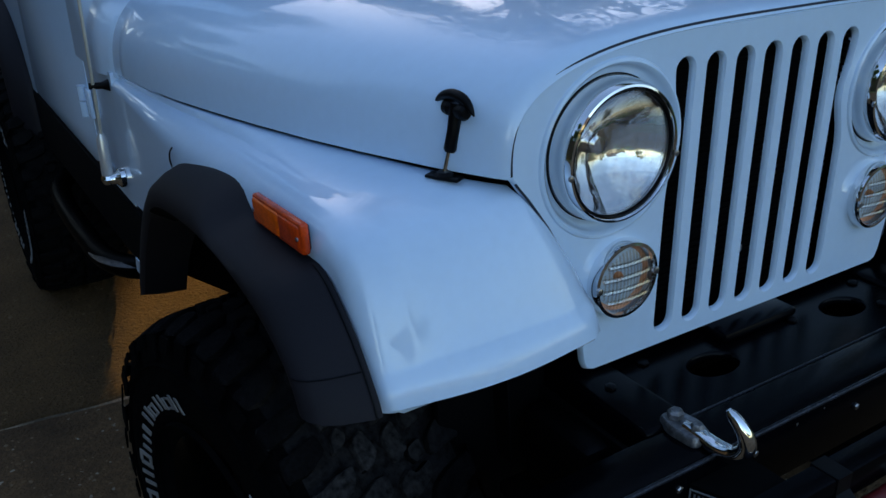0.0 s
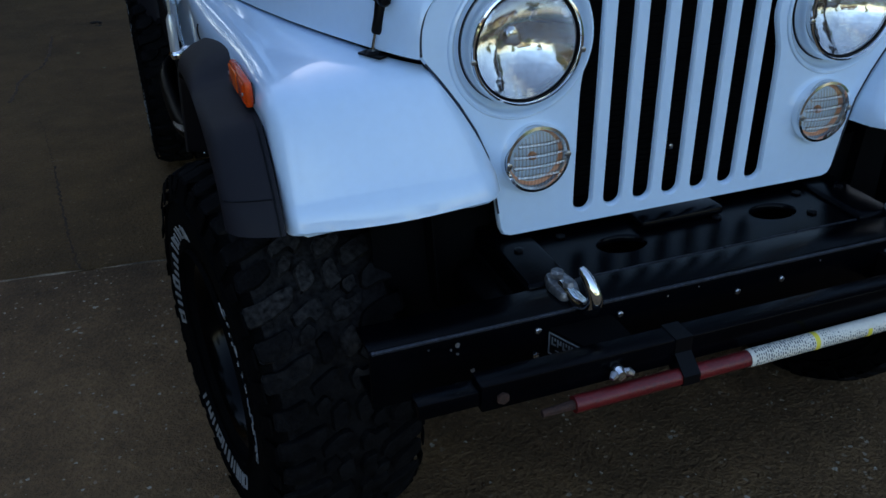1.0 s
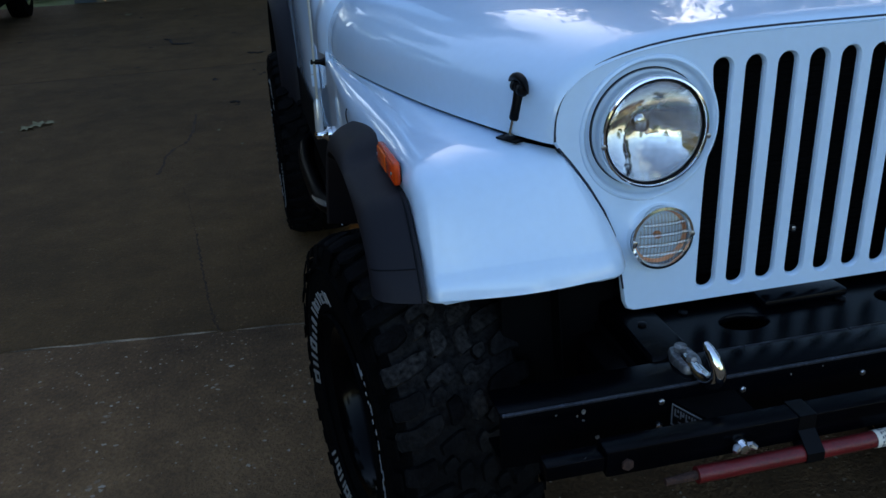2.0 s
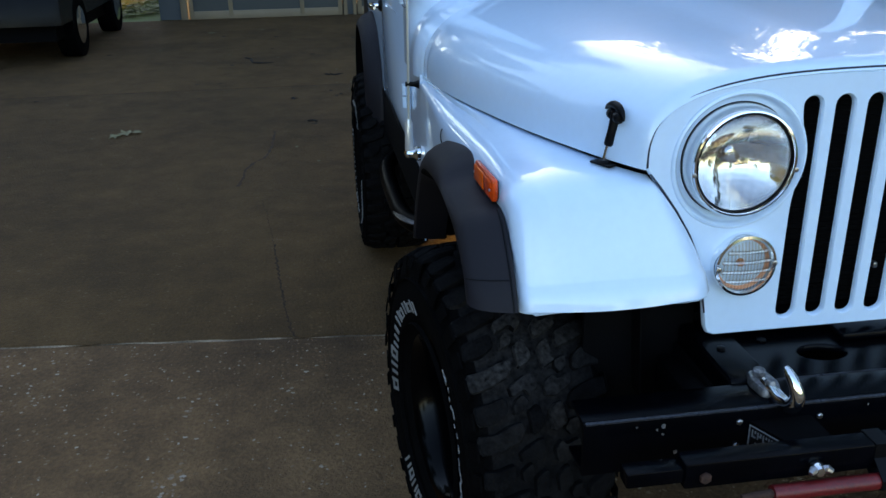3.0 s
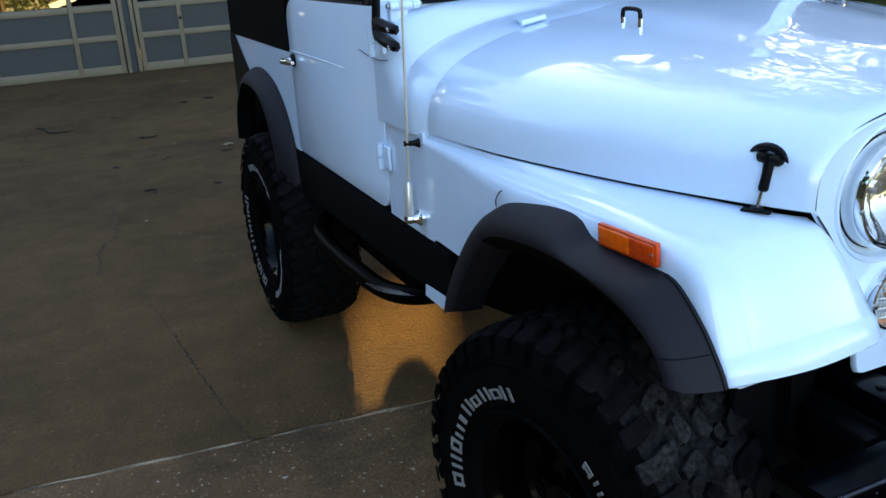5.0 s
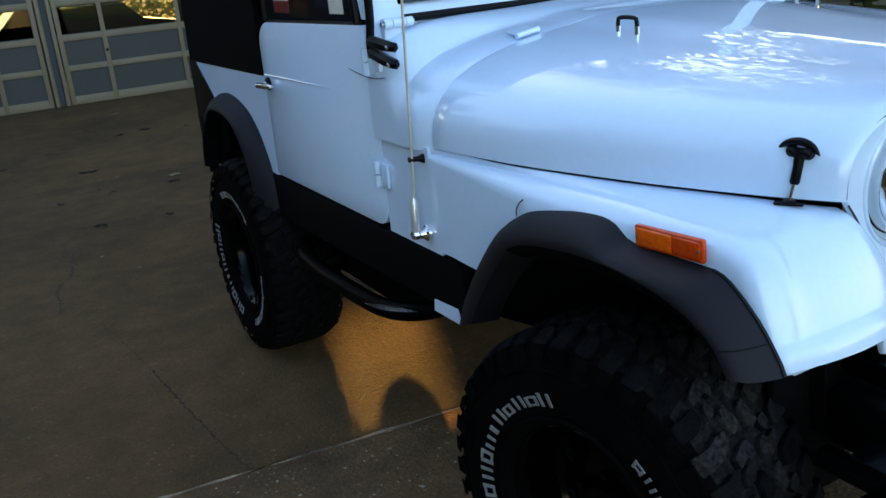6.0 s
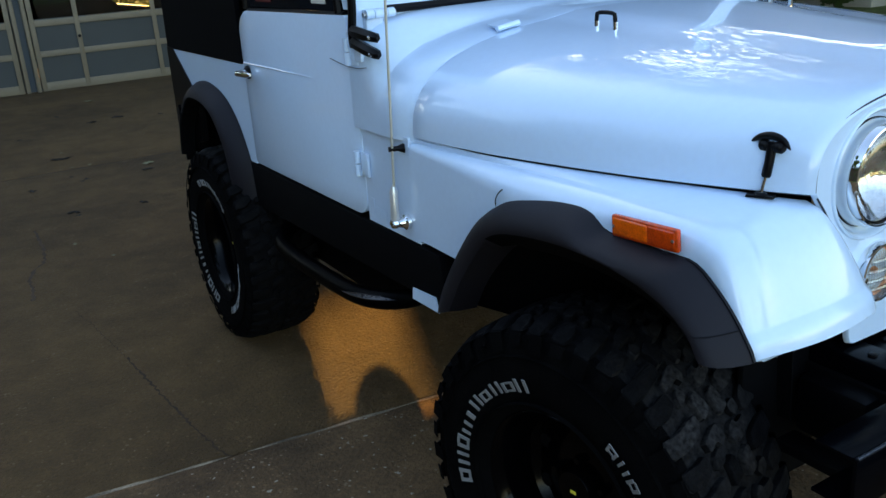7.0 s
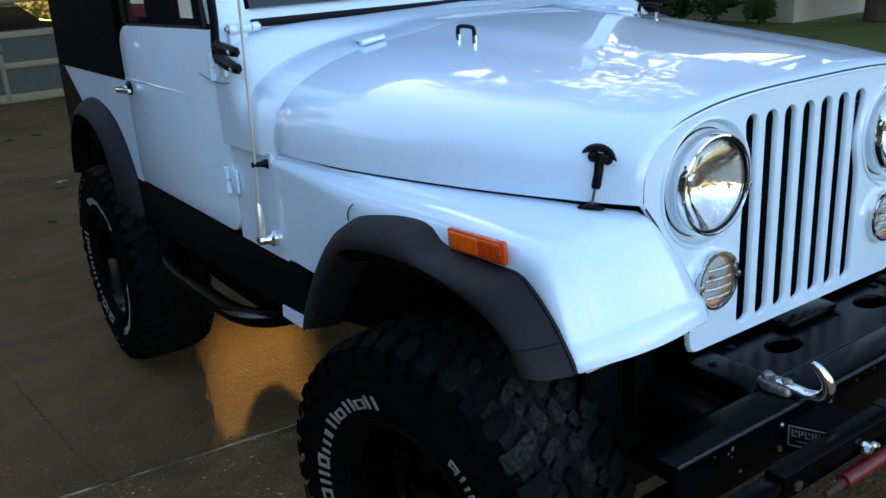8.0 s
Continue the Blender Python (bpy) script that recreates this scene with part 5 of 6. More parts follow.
def tyre_mesh():
    prof = [(0.195, -0.105), (0.21, -0.128), (0.25, -0.145), (0.31, -0.152), (0.346, -0.146), (0.380, -0.134), (0.391, -0.118), (0.396, -0.06), (0.396, 0.0)]
    prof += [(r, -o) for r, o in prof[-2::-1]]
    bm = lathe(prof, (0, 0, 0), (1, 0, 0), 96)
    for f in bm.faces:
        if all(math.hypot(v.co.y, v.co.z) > 0.390 for v in f.verts):
            f.material_index = 1
    rnd = random.Random(4)

    def cut(poly):
        """Corners cut, so that the lugs are worn round."""
        for f in (0.15,):
            out = []
            for i, p in enumerate(poly):
                q = poly[(i + 1) % len(poly)]
                out += [lerp2(p, q, f), lerp2(p, q, 1 - f)]
            poly = out
        return poly

    def block(poly, r0, r1, inset=0.93, mat=1):
        """A tread lug; poly holds (angle, offset across) corners."""
        poly = cut(poly)
        ca, cv = sum(p[0] for p in poly) / len(poly), sum(p[1] for p in poly) / len(poly)
        r1 -= rnd.uniform(0, 0.0015)
        rings = []
        for f, r in ((1.0, r0), (0.955, r1 - 0.004), (0.93, r1 - 0.001), (inset - 0.06, r1)):
            ring = []
            for a, v in poly:
                a2, v2 = ca + (a - ca) * f, cv + (v - cv) * f
                rr = r - (0.012 * max(abs(v2) - 0.100, 0) / 0.03 if r > r0 else 0)
                ring.append(bm.verts.new((v2, -math.cos(a2) * rr, math.sin(a2) * rr)))
            rings.append(ring)
        faces = [bm.faces.new(rings[3])]
        for k in (0, 1, 2):
            for i in range(len(poly)):
                j = (i + 1) % len(poly)
                faces.append(bm.faces.new((rings[k][i], rings[k][j], rings[k + 1][j], rings[k + 1][i])))
        for f in faces:
            f.material_index = mat

    N = 20
    st = 2 * math.pi / N
    for i in range(N):
        a = i * st
        for side in (-1, 1):
            b = a + (0 if side < 0 else st * 0.27)
            j = rnd.uniform(-0.02, 0.02) * st

            def lug(pts, r0, r1, mat=1):
                k = rnd.uniform(-0.03, 0.03)
                turn = [0.97 - u - 4.0 * min(v, 0.105) + k + rnd.uniform(-0.012, 0.012) for u, v in pts]
                block([(b + st * (q if side < 0 else 1 - q) + j, side * (v + rnd.uniform(-0.003, 0.003))) for q, (u, v) in zip(turn, pts)], r0, r1, mat=mat)
            # long slanting shoulder lugs, short ones between them, and hooked centre blocks
            lug([(0.07, 0.143), (0.06, 0.112), (0.08, 0.078), (0.16, 0.050), (0.30, 0.046), (0.41, 0.056), (0.39, 0.082), (0.37, 0.112), (0.38, 0.143)], 0.390, TR - 0.001)
            lug([(0.57, 0.139), (0.56, 0.110), (0.60, 0.080), (0.70, 0.072), (0.86, 0.076), (0.90, 0.108), (0.88, 0.139)], 0.390, TR - 0.002)
            lug([(0.50, 0.066), (0.50, 0.026), (0.58, 0.008), (0.80, 0.006), (0.86, 0.024), (0.72, 0.034), (0.69, 0.064)], 0.390, TR)
            lug([(0.78, 0.042), (0.94, 0.032), (1.02, 0.040), (0.99, 0.064), (0.80, 0.064)], 0.390, TR - 0.0015)
            lug([(0.02, 0.040), (0.02, 0.010), (0.36, 0.006), (0.42, 0.020), (0.40, 0.036), (0.22, 0.036)], 0.390, TR)
            for t0, t1, r0, r1 in ((0.10, 0.40, 0.352, 0.392), (0.60, 0.88, 0.368, 0.390)):
                vs = []
                for aa, rr, xx in ((t0, r1, 0.142), (t1, r1, 0.142), (t1, r0, 0.1505), (t0, r0, 0.1505)):
                    an = b + st * (aa if side < 0 else 1 - aa)
                    vs.append(((side * xx, -math.cos(an) * rr, math.sin(an) * rr), (side * (xx + 0.004), -math.cos(an) * rr * 0.997, math.sin(an) * rr * 0.997)))
                lo = [bm.verts.new(p) for p, _ in vs]
                hi = [bm.verts.new(q) for _, q in vs]
                bm.faces.new(hi)
                for k in range(4):
                    bm.faces.new((lo[k], lo[(k + 1) % 4], hi[(k + 1) % 4], hi[k]))
    # rings pressed in the sidewall
    for o in (-1, 1):
        for r in (0.232, 0.338):
            lathe([(r - 0.003, o * 0.145), (r, o * 0.154), (r + 0.003, o * 0.145)], (0, 0, 0), (1, 0, 0), 96, bm)
    return bm


def rim_mesh():
    bm = lathe([(0.2, -0.105), (0.212, -0.122), (0.205, -0.128), (0.192, -0.118), (0.182, -0.09), (0.176, -0.05), (0.172, 0.0), (0.168, 0.10), (0.20, 0.11)], (0, 0, 0), (1, 0, 0), 72)
    lathe([(0.172, -0.030), (0.155, -0.012), (0.118, -0.028), (0.085, -0.040), (0.062, -0.040), (0.055, -0.030), (0.0, -0.030)], (0, 0, 0), (1, 0, 0), 72, bm)
    return bm


def mark(a0, a1, r0, r1):
    """One plain raised bar on the sidewall, between two angles and two radii."""
    bm = bmesh.new()
    q = []
    for an, rr in ((a0, r0), (a1, r0), (a1, r1), (a0, r1)):
        side = 0.1535 - 0.15 * max(0.0, rr - 0.315) - 0.25 * max(0.0, 0.29 - rr)
        q.append((-(side + 0.0015), -math.cos(an) * rr, math.sin(an) * rr))
    bm.faces.new([bm.verts.new(v) for v in q])
    return thicken(bm, 0.002)


def marks(hub, start, end, r0, r1, count, heights):
    st = (end - start) / count
    for i in range(count):
        tall, wide = heights[i % len(heights)], (0.74, 0.70, 0.78, 0.76, 0.30, 0.72)[i % 6]
        b0, b1, top = start + st * (i + 0.5 - wide / 2), start + st * (i + 0.5 + wide / 2), r0 + (r1 - r0) * tall
        d, h = (b1 - b0) * 0.25, (top - r0) * 0.19
        if wide < 0.5:
            strokes = ((b0, b1, r0, top),)
        elif i % 2:
            strokes = ((b0, b0 + d, r0, top), (b1 - d, b1, r0, top))
        else:
            strokes = ((b0, b0 + d, r0, top), (b1 - d, b1, r0, top), (b0 + d, b1 - d, r0, r0 + h), (b0 + d, b1 - d, top - h, top))
        for c0, c1, q0, q1 in strokes:
            part("lettering_bar", mark(c0, c1, q0, q1), LETTER, hub, "raised white sidewall bar")


meshes = {}


def wheel(at, steer, rolled, right):
    """A wheel with its tyre; the outer face looks along local -x."""
    m = Matrix.Translation(at) @ Matrix.Rotation(steer, 4, "Z")
    if not right:
        m = m @ Matrix.Rotation(math.pi, 4, "Z")
    m = m @ Matrix.Rotation(rolled, 4, "X")
    if not meshes:
        hub = part("wheel", rim_mesh(), RIM, None)
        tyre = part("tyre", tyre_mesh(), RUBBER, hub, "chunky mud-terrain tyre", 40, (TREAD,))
        marks(hub, radians(195), radians(100), 0.258, 0.290, 10, (1, 1, 1, 0.72, 0.72, 0.95, 0.72, 0.9, 0.72, 1))
        marks(hub, radians(55), radians(-15), 0.260, 0.286, 9, (1,))
        marks(hub, radians(-60), radians(-130), 0.260, 0.288, 10, (1,))
        bm = lathe([(0.052, -0.028), (0.050, -0.062), (0.044, -0.072), (0.0, -0.074)], (0, 0, 0), (1, 0, 0), 32)
        part("hub_cap", bm, RIM, hub)
        part("decal", box(-0.0765, -0.075, -0.010, 0.006, -0.004, 0.004), YELLOW, hub)
        for k in range(5):
            a = 2 * math.pi * k / 5 + 0.3
            part("lug_nut", lathe([(0.012, -0.036), (0.012, -0.052), (0.008, -0.062), (0, -0.062)], (0, 0.07 * math.cos(a), 0.07 * math.sin(a)), (1, 0, 0), 6), RIM, hub)
        for k in range(8):
            a = 2 * math.pi * (k + 0.5) / 8
            # flat near-black discs paint the shade in the openings of the rim
            part("rim_opening_shade", lathe([(0.017, -0.0265), (0.017, -0.024), (0.0, -0.024)], (0, 0.136 * math.cos(a), 0.136 * math.sin(a)), (1, 0, 0), 16), VOID, hub)
        meshes["wheel"] = hub
        ob = hub
    else:
        ob = copy_thing(meshes["wheel"], m)
    ob.parent = jeep
    ob.matrix_parent_inverse = BASE[jeep.name].inverted()
    ob.matrix_basis = m
    return ob


wheel((-0.730, 0.336, 0.411), radians(8.5), 0, True)
wheel((0.730, 0.336, 0.411), radians(8.5), 0, False)
wheel((-0.745, 2.53, 0.411), 0, radians(-60), True)
wheel((0.745, 2.53, 0.411), 0, radians(-60), False)
part("front_axle", tube([(-0.6, 0.342, 0.40), (0.6, 0.342, 0.40)], 0.04, 14), SATIN, jeep)
part("rear_axle", tube([(-0.6, 2.53, 0.42), (0.6, 2.53, 0.42)], 0.045, 14), SATIN, jeep)
part("differential", lathe([(0, -0.16), (0.09, -0.13), (0.14, -0.02), (0.14, 0.03), (0.06, 0.12), (0, 0.12)], (-0.25, 2.53, 0.42), (0, 1, 0), 24), SATIN, jeep)
for s in (-1, 1):
    part("frame_rail", box(s * 0.36 - 0.035, s * 0.36 + 0.035, -0.20, 3.25, 0.62, 0.70, 0.006), SATIN, jeep)
    part("leaf_spring", box(s * 0.44 - 0.03, s * 0.44 + 0.03, -0.12, 0.80, 0.52, 0.545, 0.004), SATIN, jeep)
    # dark strip added below the bonnet edge, so that its gap looks shaded
    part("bonnet_gap_strip", move(box(-0.004, 0.004, -0.11, 0.11, -0.05, 0.05, 0.001), Matrix.Translation((s * 0.470, 0.145, 1.032))), SATIN, jeep)
    # inner wing carried down to hide lit ground behind the wheel
    part("inner_wing", thicken(grid([[(s * 0.47, 0.04, 0.60), (s * 0.50, 0.04, 1.07)], [(s * 0.50, 0.5, 0.60), (s * 0.60, 0.5, 1.07)], [(s * 0.74, 0.94, 0.66), (s * 0.74, 0.94, 1.07)]]), 0.004), PAINT_SHADE, jeep)
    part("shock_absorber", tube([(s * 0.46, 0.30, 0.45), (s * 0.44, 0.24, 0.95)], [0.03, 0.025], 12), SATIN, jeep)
    part("inner_arch", thicken(grid([[(s * 0.60, 2.16, 0.60), (s * 0.78, 2.16, 0.60)], [(s * 0.60, 2.25, 0.95), (s * 0.78, 2.25, 0.95)], [(s * 0.60, 2.62, 1.04), (s * 0.78, 2.62, 1.04)], [(s * 0.60, 3.05, 0.95), (s * 0.78, 3.05, 0.95)], [(s * 0.60, 3.1, 0.6), (s * 0.78, 3.1, 0.6)]]), 0.004), PAINT_SHADE, jeep)
    part("step_bar", tube(curve_through([(s * 0.56, 1.13, 0.60), (s * 0.66, 1.14, 0.585), (s * 0.750, 1.20, 0.565), (s * 0.800, 1.32, 0.552), (s * 0.814, 1.5, 0.548), (s * 0.814, 1.85, 0.548), (s * 0.78, 2.02, 0.56), (s * 0.66, 2.08, 0.60)], 40), 0.030, 16), STEPB, jeep, "gloss black tubular side step")
for s in (-1, 1):
    bend = curve_through([(0.70, 1.158), (0.750, 1.20), (0.788, 1.27), (0.806, 1.36), (0.813, 1.46)], 14)
    rows = []
    for i, (px, py) in enumerate(bend):
        qx, qy = bend[min(i + 1, 13)]
        ox, oy = bend[max(i - 1, 0)]
        dx, dy = qx - ox, qy - oy
        d = math.hypot(dx, dy)
        half = 0.036 * math.sin(math.pi * (i + 0.6) / 14.2) ** 0.4
        rows.append([(s * (px + dy / d * half * k), py - dx / d * half * k, 0.588 - 0.10 * max(py - 1.2, 0) - 0.012 * k * k) for k in (-1, -0.6, 0, 0.6, 1)])
    part("step_pad", thicken(grid(rows), 0.006), STEPPAD, jeep, "worn glossy black step pad")
    # sheet behind the bumper; the shade there is put into its colour
    part("splash_guard", box(s * 0.47 - 0.115, s * 0.47 + 0.115, 0.07, 0.085, 0.44, 0.80, 0.004), PAINT_SHADE, jeep)
# the shade behind the bumper is put into this near black too
part("crossmember", box(-0.36, 0.36, 0.08, 0.14, 0.50, 0.76, 0.01), PAINT_SHADE, jeep)
part("steering_box", box(-0.44, -0.30, -0.10, 0.06, 0.56, 0.69, 0.02), SATIN, jeep)
rear = part("rear_bumper", box(-0.70, 0.70, 3.21, 3.30, 0.535, 0.72, 0.006), BLACK, jeep, "black rear bumper")
# unseen pieces added under the bumper to shape the shadow in the sun patch
part("shadow_block", box(-0.30, -0.05, 3.24, 3.30, 0.488, 0.5345, 0.006), BLACK, rear)
part("shadow_disc", lathe([(0.0, -0.02), (0.12, -0.02), (0.126, -0.015), (0.126, 0.015), (0.12, 0.02), (0.0, 0.02)], (0.055, 3.32, 0.545), (0, 1, 0), 32), BLACK, rear)
part("shadow_loop", tube([(-0.19 + 0.022 * math.cos(q), 3.27, 0.472 + 0.022 * math.sin(q)) for q in np.linspace(0, 2 * math.pi, 17)], 0.007, 8), SATIN, rear)
# near-black box added to hide lit ground where only shade shows
part("underbody_blocker", box(-0.57, 0.45, 1.62, 2.34, 0.35, 0.655, 0.03), PAINT_SHADE, jeep)
part("gearbox", box(-0.18, 0.2, 0.9, 1.7, 0.50, 0.66, 0.03), SATIN, jeep)
part("mud_flap", box(-0.80, -0.60, 3.13, 3.145, 0.66, 0.92, 0.002), PAINT_SHADE, jeep)

# ---- front bumper, hooks, tow bar and jack ----
bum = part("front_bumper", box(-0.680, 0.680, -0.240, -0.232, 0.635, 0.737, 0.002), BLACK, jeep, "worn black steel channel bumper")
part("top_flange", box(-0.679, 0.679, -0.2315, -0.160, 0.729, 0.7365, 0.002), BLACK, bum)
part("bottom_flange", box(-0.679, 0.679, -0.2315, -0.160, 0.6355, 0.643, 0.002), BLACK, bum)
# rubbed edge; the sky highlight on the flange is put into its grey
part("worn_edge_highlight", tube([(-0.676, -0.2365, 0.7345), (0.676, -0.2365, 0.7345)], 0.0038, 10), RUBBED, bum, "rubbed grey edge with a painted highlight")
rc = random.Random(21)
for cx, cz, size in ((-0.541, 0.718, 0.0062), (-0.588, 0.722, 0.0022), (-0.541, 0.703, 0.0030), (-0.516, 0.666, 0.0050), (-0.552, 0.714, 0.0026), (-0.30, 0.728, 0.0020), (-0.17, 0.722, 0.0024), (-0.11, 0.727, 0.0018), (0.14, 0.724, 0.0022)):
    chip = bmesh.new()
    ring = [chip.verts.new((cx + size * rc.uniform(0.4, 1.1) * math.cos(q), -0.2408, cz + size * rc.uniform(0.4, 1.2) * math.sin(q))) for q in np.linspace(0, 2 * math.pi, 9, endpoint=False)]
    chip.faces.new(ring)
    part("paint_chip", thicken(chip, 0.0006), WORN, bum)
for s in (-1, 1):
    horn = part("frame_horn", box(min(s * 0.386, s * 0.300), max(s * 0.386, s * 0.300), -0.1595, 0.16, 0.66, 0.7425, 0.009, seg=3), BLACK, jeep, "black frame rail end behind the bumper")
    part("bolt", lathe([(0.009, 0), (0.009, 0.004), (0.005, 0.006), (0, 0.006)], (s * 0.350, -0.045, 0.743), (0, 0, 1), 6), SATIN, horn)
dk = rounded([(-0.297, -0.155), (0.297, -0.155), (0.297, 0.05), (-0.297, 0.05)], 0.01)
deck_holes = [[(cx + 0.05 * math.cos(a), cy + 0.033 * math.sin(a)) for a in np.linspace(0, 2 * math.pi, 24, endpoint=False)] for cx, cy in ((-0.158, -0.072), (0.176, -0.066))]
deck = panel(dk, deck_holes, 0, depth=0.012, rim=0.004)
move(deck, Matrix(((1, 0, 0, 0), (0, 0, 1, 0), (0, -1, 0, 0.733), (0, 0, 0, 1))))
dkp = part("bumper_deck", deck, BLACK, bum, "black gusset plate with two round openings")
# the bright edge of the deck is painted the same way
part("deck_edge", tube([(-0.296, -0.1545, 0.7335), (0.296, -0.1545, 0.7335)], 0.0022, 8), RUBBED, dkp)
# dark sheet added under the deck, so that its holes look shaded
part("deck_shade_sheet", box(-0.29, 0.29, -0.15, 0.05, 0.60, 0.62), VOID, dkp)
part("deck_rib", box(-0.10, 0.08, -0.045, 0.030, 0.7345, 0.752, 0.008), BLACK, dkp)
for x, y in ((-0.25, -0.01), (0.06, -0.05), (0.24, -0.10), (0.27, -0.02)):
    part("bolt", lathe([(0.010, 0), (0.010, 0.003), (0.006, 0.005), (0, 0.005)], (x, y, 0.7340), (0, 0, 1), 6), SATIN, dkp)
for x, z in ((-0.406, 0.713), (-0.408, 0.667), (-0.259, 0.709), (-0.03, 0.700), (0.06, 0.705), (0.29, 0.712), (0.29, 0.668), (0.5, 0.69)):
    part("bolt", lathe([(0.0058, 0), (0.0058, -0.003), (0.0035, -0.0045), (0, -0.0045)], (x, -0.2405, z), (0, 1, 0), 6), STEEL, bum)
def bar_bracket(m):
    """A box bracket between bumper and tow bar; its skewed outer side carries a bordered plate."""
    foot = [(-0.386, -0.2405), (-0.358, -0.3045), (-0.275, -0.3045), (-0.275, -0.2405)]
    bm = bmesh.new()
    for z in (0.650, 0.712):
        for px, py in foot:
            bm.verts.new((m * px, py, z))
    bm.verts.ensure_lookup_table()
    v = bm.verts
    for ids in ((0, 1, 2, 3), (4, 5, 6, 7), (0, 1, 5, 4), (1, 2, 6, 5), (2, 3, 7, 6), (3, 0, 4, 7)):
        bm.faces.new([v[k] for k in ids])
    body = part("bar_bracket", bm, PAINT_SHADE, bum, "black box bracket behind the tow bar")
    along, out = Vector((0.028, -0.064)).normalized(), Vector((-0.064, -0.028)).normalized()

    def strip(u0, u1, z0, z1, d0, d1, bm):
        """A small block lying on the skewed side, d0 to d1 proud of it."""
        ring = []
        for d in (d0, d1):
            for u, z in ((u0, z0), (u1, z0), (u1, z1), (u0, z1)):
                p = Vector((-0.386, -0.2405)) + along * u + out * d
                ring.append(bm.verts.new((m * p.x, p.y, z)))
        for ids in ((0, 1, 2, 3), (4, 5, 6, 7), (0, 1, 5, 4), (1, 2, 6, 5), (2, 3, 7, 6), (3, 0, 4, 7)):
            bm.faces.new([ring[k] for k in ids])
        return bm

    plate = part("maker_plate", strip(0.002, 0.068, 0.667, 0.7075, 0.0004, 0.002, bmesh.new()), SATIN, body, "small black plate with a white border")
    edge = bmesh.new()
    for u0, u1, z0, z1 in ((0.002, 0.068, 0.7052, 0.7075), (0.002, 0.068, 0.667, 0.6692), (0.002, 0.0042, 0.6693, 0.7051), (0.0658, 0.068, 0.6693, 0.7051)):
        strip(u0, u1, z0, z1, 0.0021, 0.0030, edge)
    part("border", edge, LETTER, plate)
    bars = bmesh.new()
    for k in range(5):
        u = 0.008 + k * 0.0112
        strip(u, u + 0.0026, 0.6865, 0.7005, 0.0021, 0.0028, bars)
        strip(u + 0.0027, u + 0.0085, 0.6865 + 0.0055 * (k % 2), 0.6895 + 0.0055 * (k % 2), 0.0021, 0.0028, bars)
        strip(u + 0.0055, u + 0.0085, 0.6956, 0.7005, 0.0021, 0.0028, bars)
    strip(0.016, 0.050, 0.6775, 0.6790, 0.0021, 0.0028, bars)
    part("print_bar", bars, LETTER, plate)


bar_bracket(1)
bar_bracket(-1)


def tow_hook(x):
    """A forged hook bolted to the bumper: a worn foot, a neck running forward and a crescent curling up."""
    foot = rounded([(x - 0.018, -0.212), (x + 0.010, -0.214), (x + 0.020, -0.185), (x + 0.014, -0.146), (x - 0.014, -0.144), (x - 0.022, -0.172)], 0.007)
    bm = panel([(px, py) for px, py in foot], [], 0, depth=0.014, rim=0.003)
    move(bm, Matrix(((1, 0, 0, 0), (0, 0, 1, 0), (0, -1, 0, 0.7515), (0, 0, 0, 1))))
    base = part("tow_hook", bm, WORN, bum, "worn chrome tow hook")
    pts = curve_through([(x - 0.004, -0.180, 0.750), (x - 0.002, -0.212, 0.748), (x, -0.242, 0.745), (x + 0.002, -0.266, 0.752), (x + 0.002, -0.279, 0.774), (x - 0.004, -0.273, 0.799), (x - 0.012, -0.254, 0.821)], 28)
    part("hook", tube(pts, [0.008 + 0.0055 * math.sin(math.pi * min(1, i / 27 * 1.05)) for i in range(26)] + [0.007, 0.004], 14), CHROME, base, "chrome hook")
    for y, r in ((-0.160, 0.012), (-0.200, 0.010)):
        part("bolt", lathe([(r, 0), (r, 0.008), (r * 0.7, 0.012), (0, 0.012)], (x - 0.002, y, 0.752), (0, 0, 1), 6), WORN, base)


tow_hook(-0.332)
tow_hook(0.385)

rack = part("tow_bar", box(-0.545, 0.70, -0.345, -0.305, 0.668, 0.715, 0.004), BLACK, jeep, "black square tow bar folded along the bumper")
part("inner_tube", box(-0.640, -0.546, -0.342, -0.308, 0.679, 0.706, 0.003), BLACK, rack)
part("end_bolt", lathe([(0.010, 0), (0.010, -0.005), (0.0, -0.007)], (-0.512, -0.3455, 0.689), (0, 1, 0), 6), RUST, rack)
wn_ = part("wing_nut", lathe([(0.011, 0), (0.012, -0.008), (0.008, -0.018), (0, -0.020)], (-0.325, -0.3465, 0.688), (0, 1, 0), 12), CHROME, rack, "chrome wing nut")
for s in (-1, 1):
    part("wing", tube([(-0.325 + s * 0.006, -0.356, 0.688), (-0.325 + s * 0.013, -0.362, 0.692), (-0.325 + s * 0.019, -0.366, 0.689)], [0.007, 0.007, 0.004], 8), STEEL, wn_)

jack = thing("jack_handle", (0, -0.345, 0.655), "red jack handle with a white label strapped to the tow bar", "jack handle")
JZ, JY = 0.656, -0.362
part("tube", tube([(-0.403, JY, JZ), (0.62, JY, JZ + 0.006)], 0.0135, 20), RED, jack)
part("tip", tube([(-0.455, JY, JZ - 0.002), (-0.402, JY, JZ)], [0.006, 0.008], 10), RUST, jack)
lab = part("label_sleeve", tube([(-0.094, JY, JZ + 0.0015), (0.245, JY, JZ + 0.0035)], 0.0147, 20, cap=False), PAPER, jack, "white printed warning label")
pr = bmesh.new()
rnd = random.Random(8)
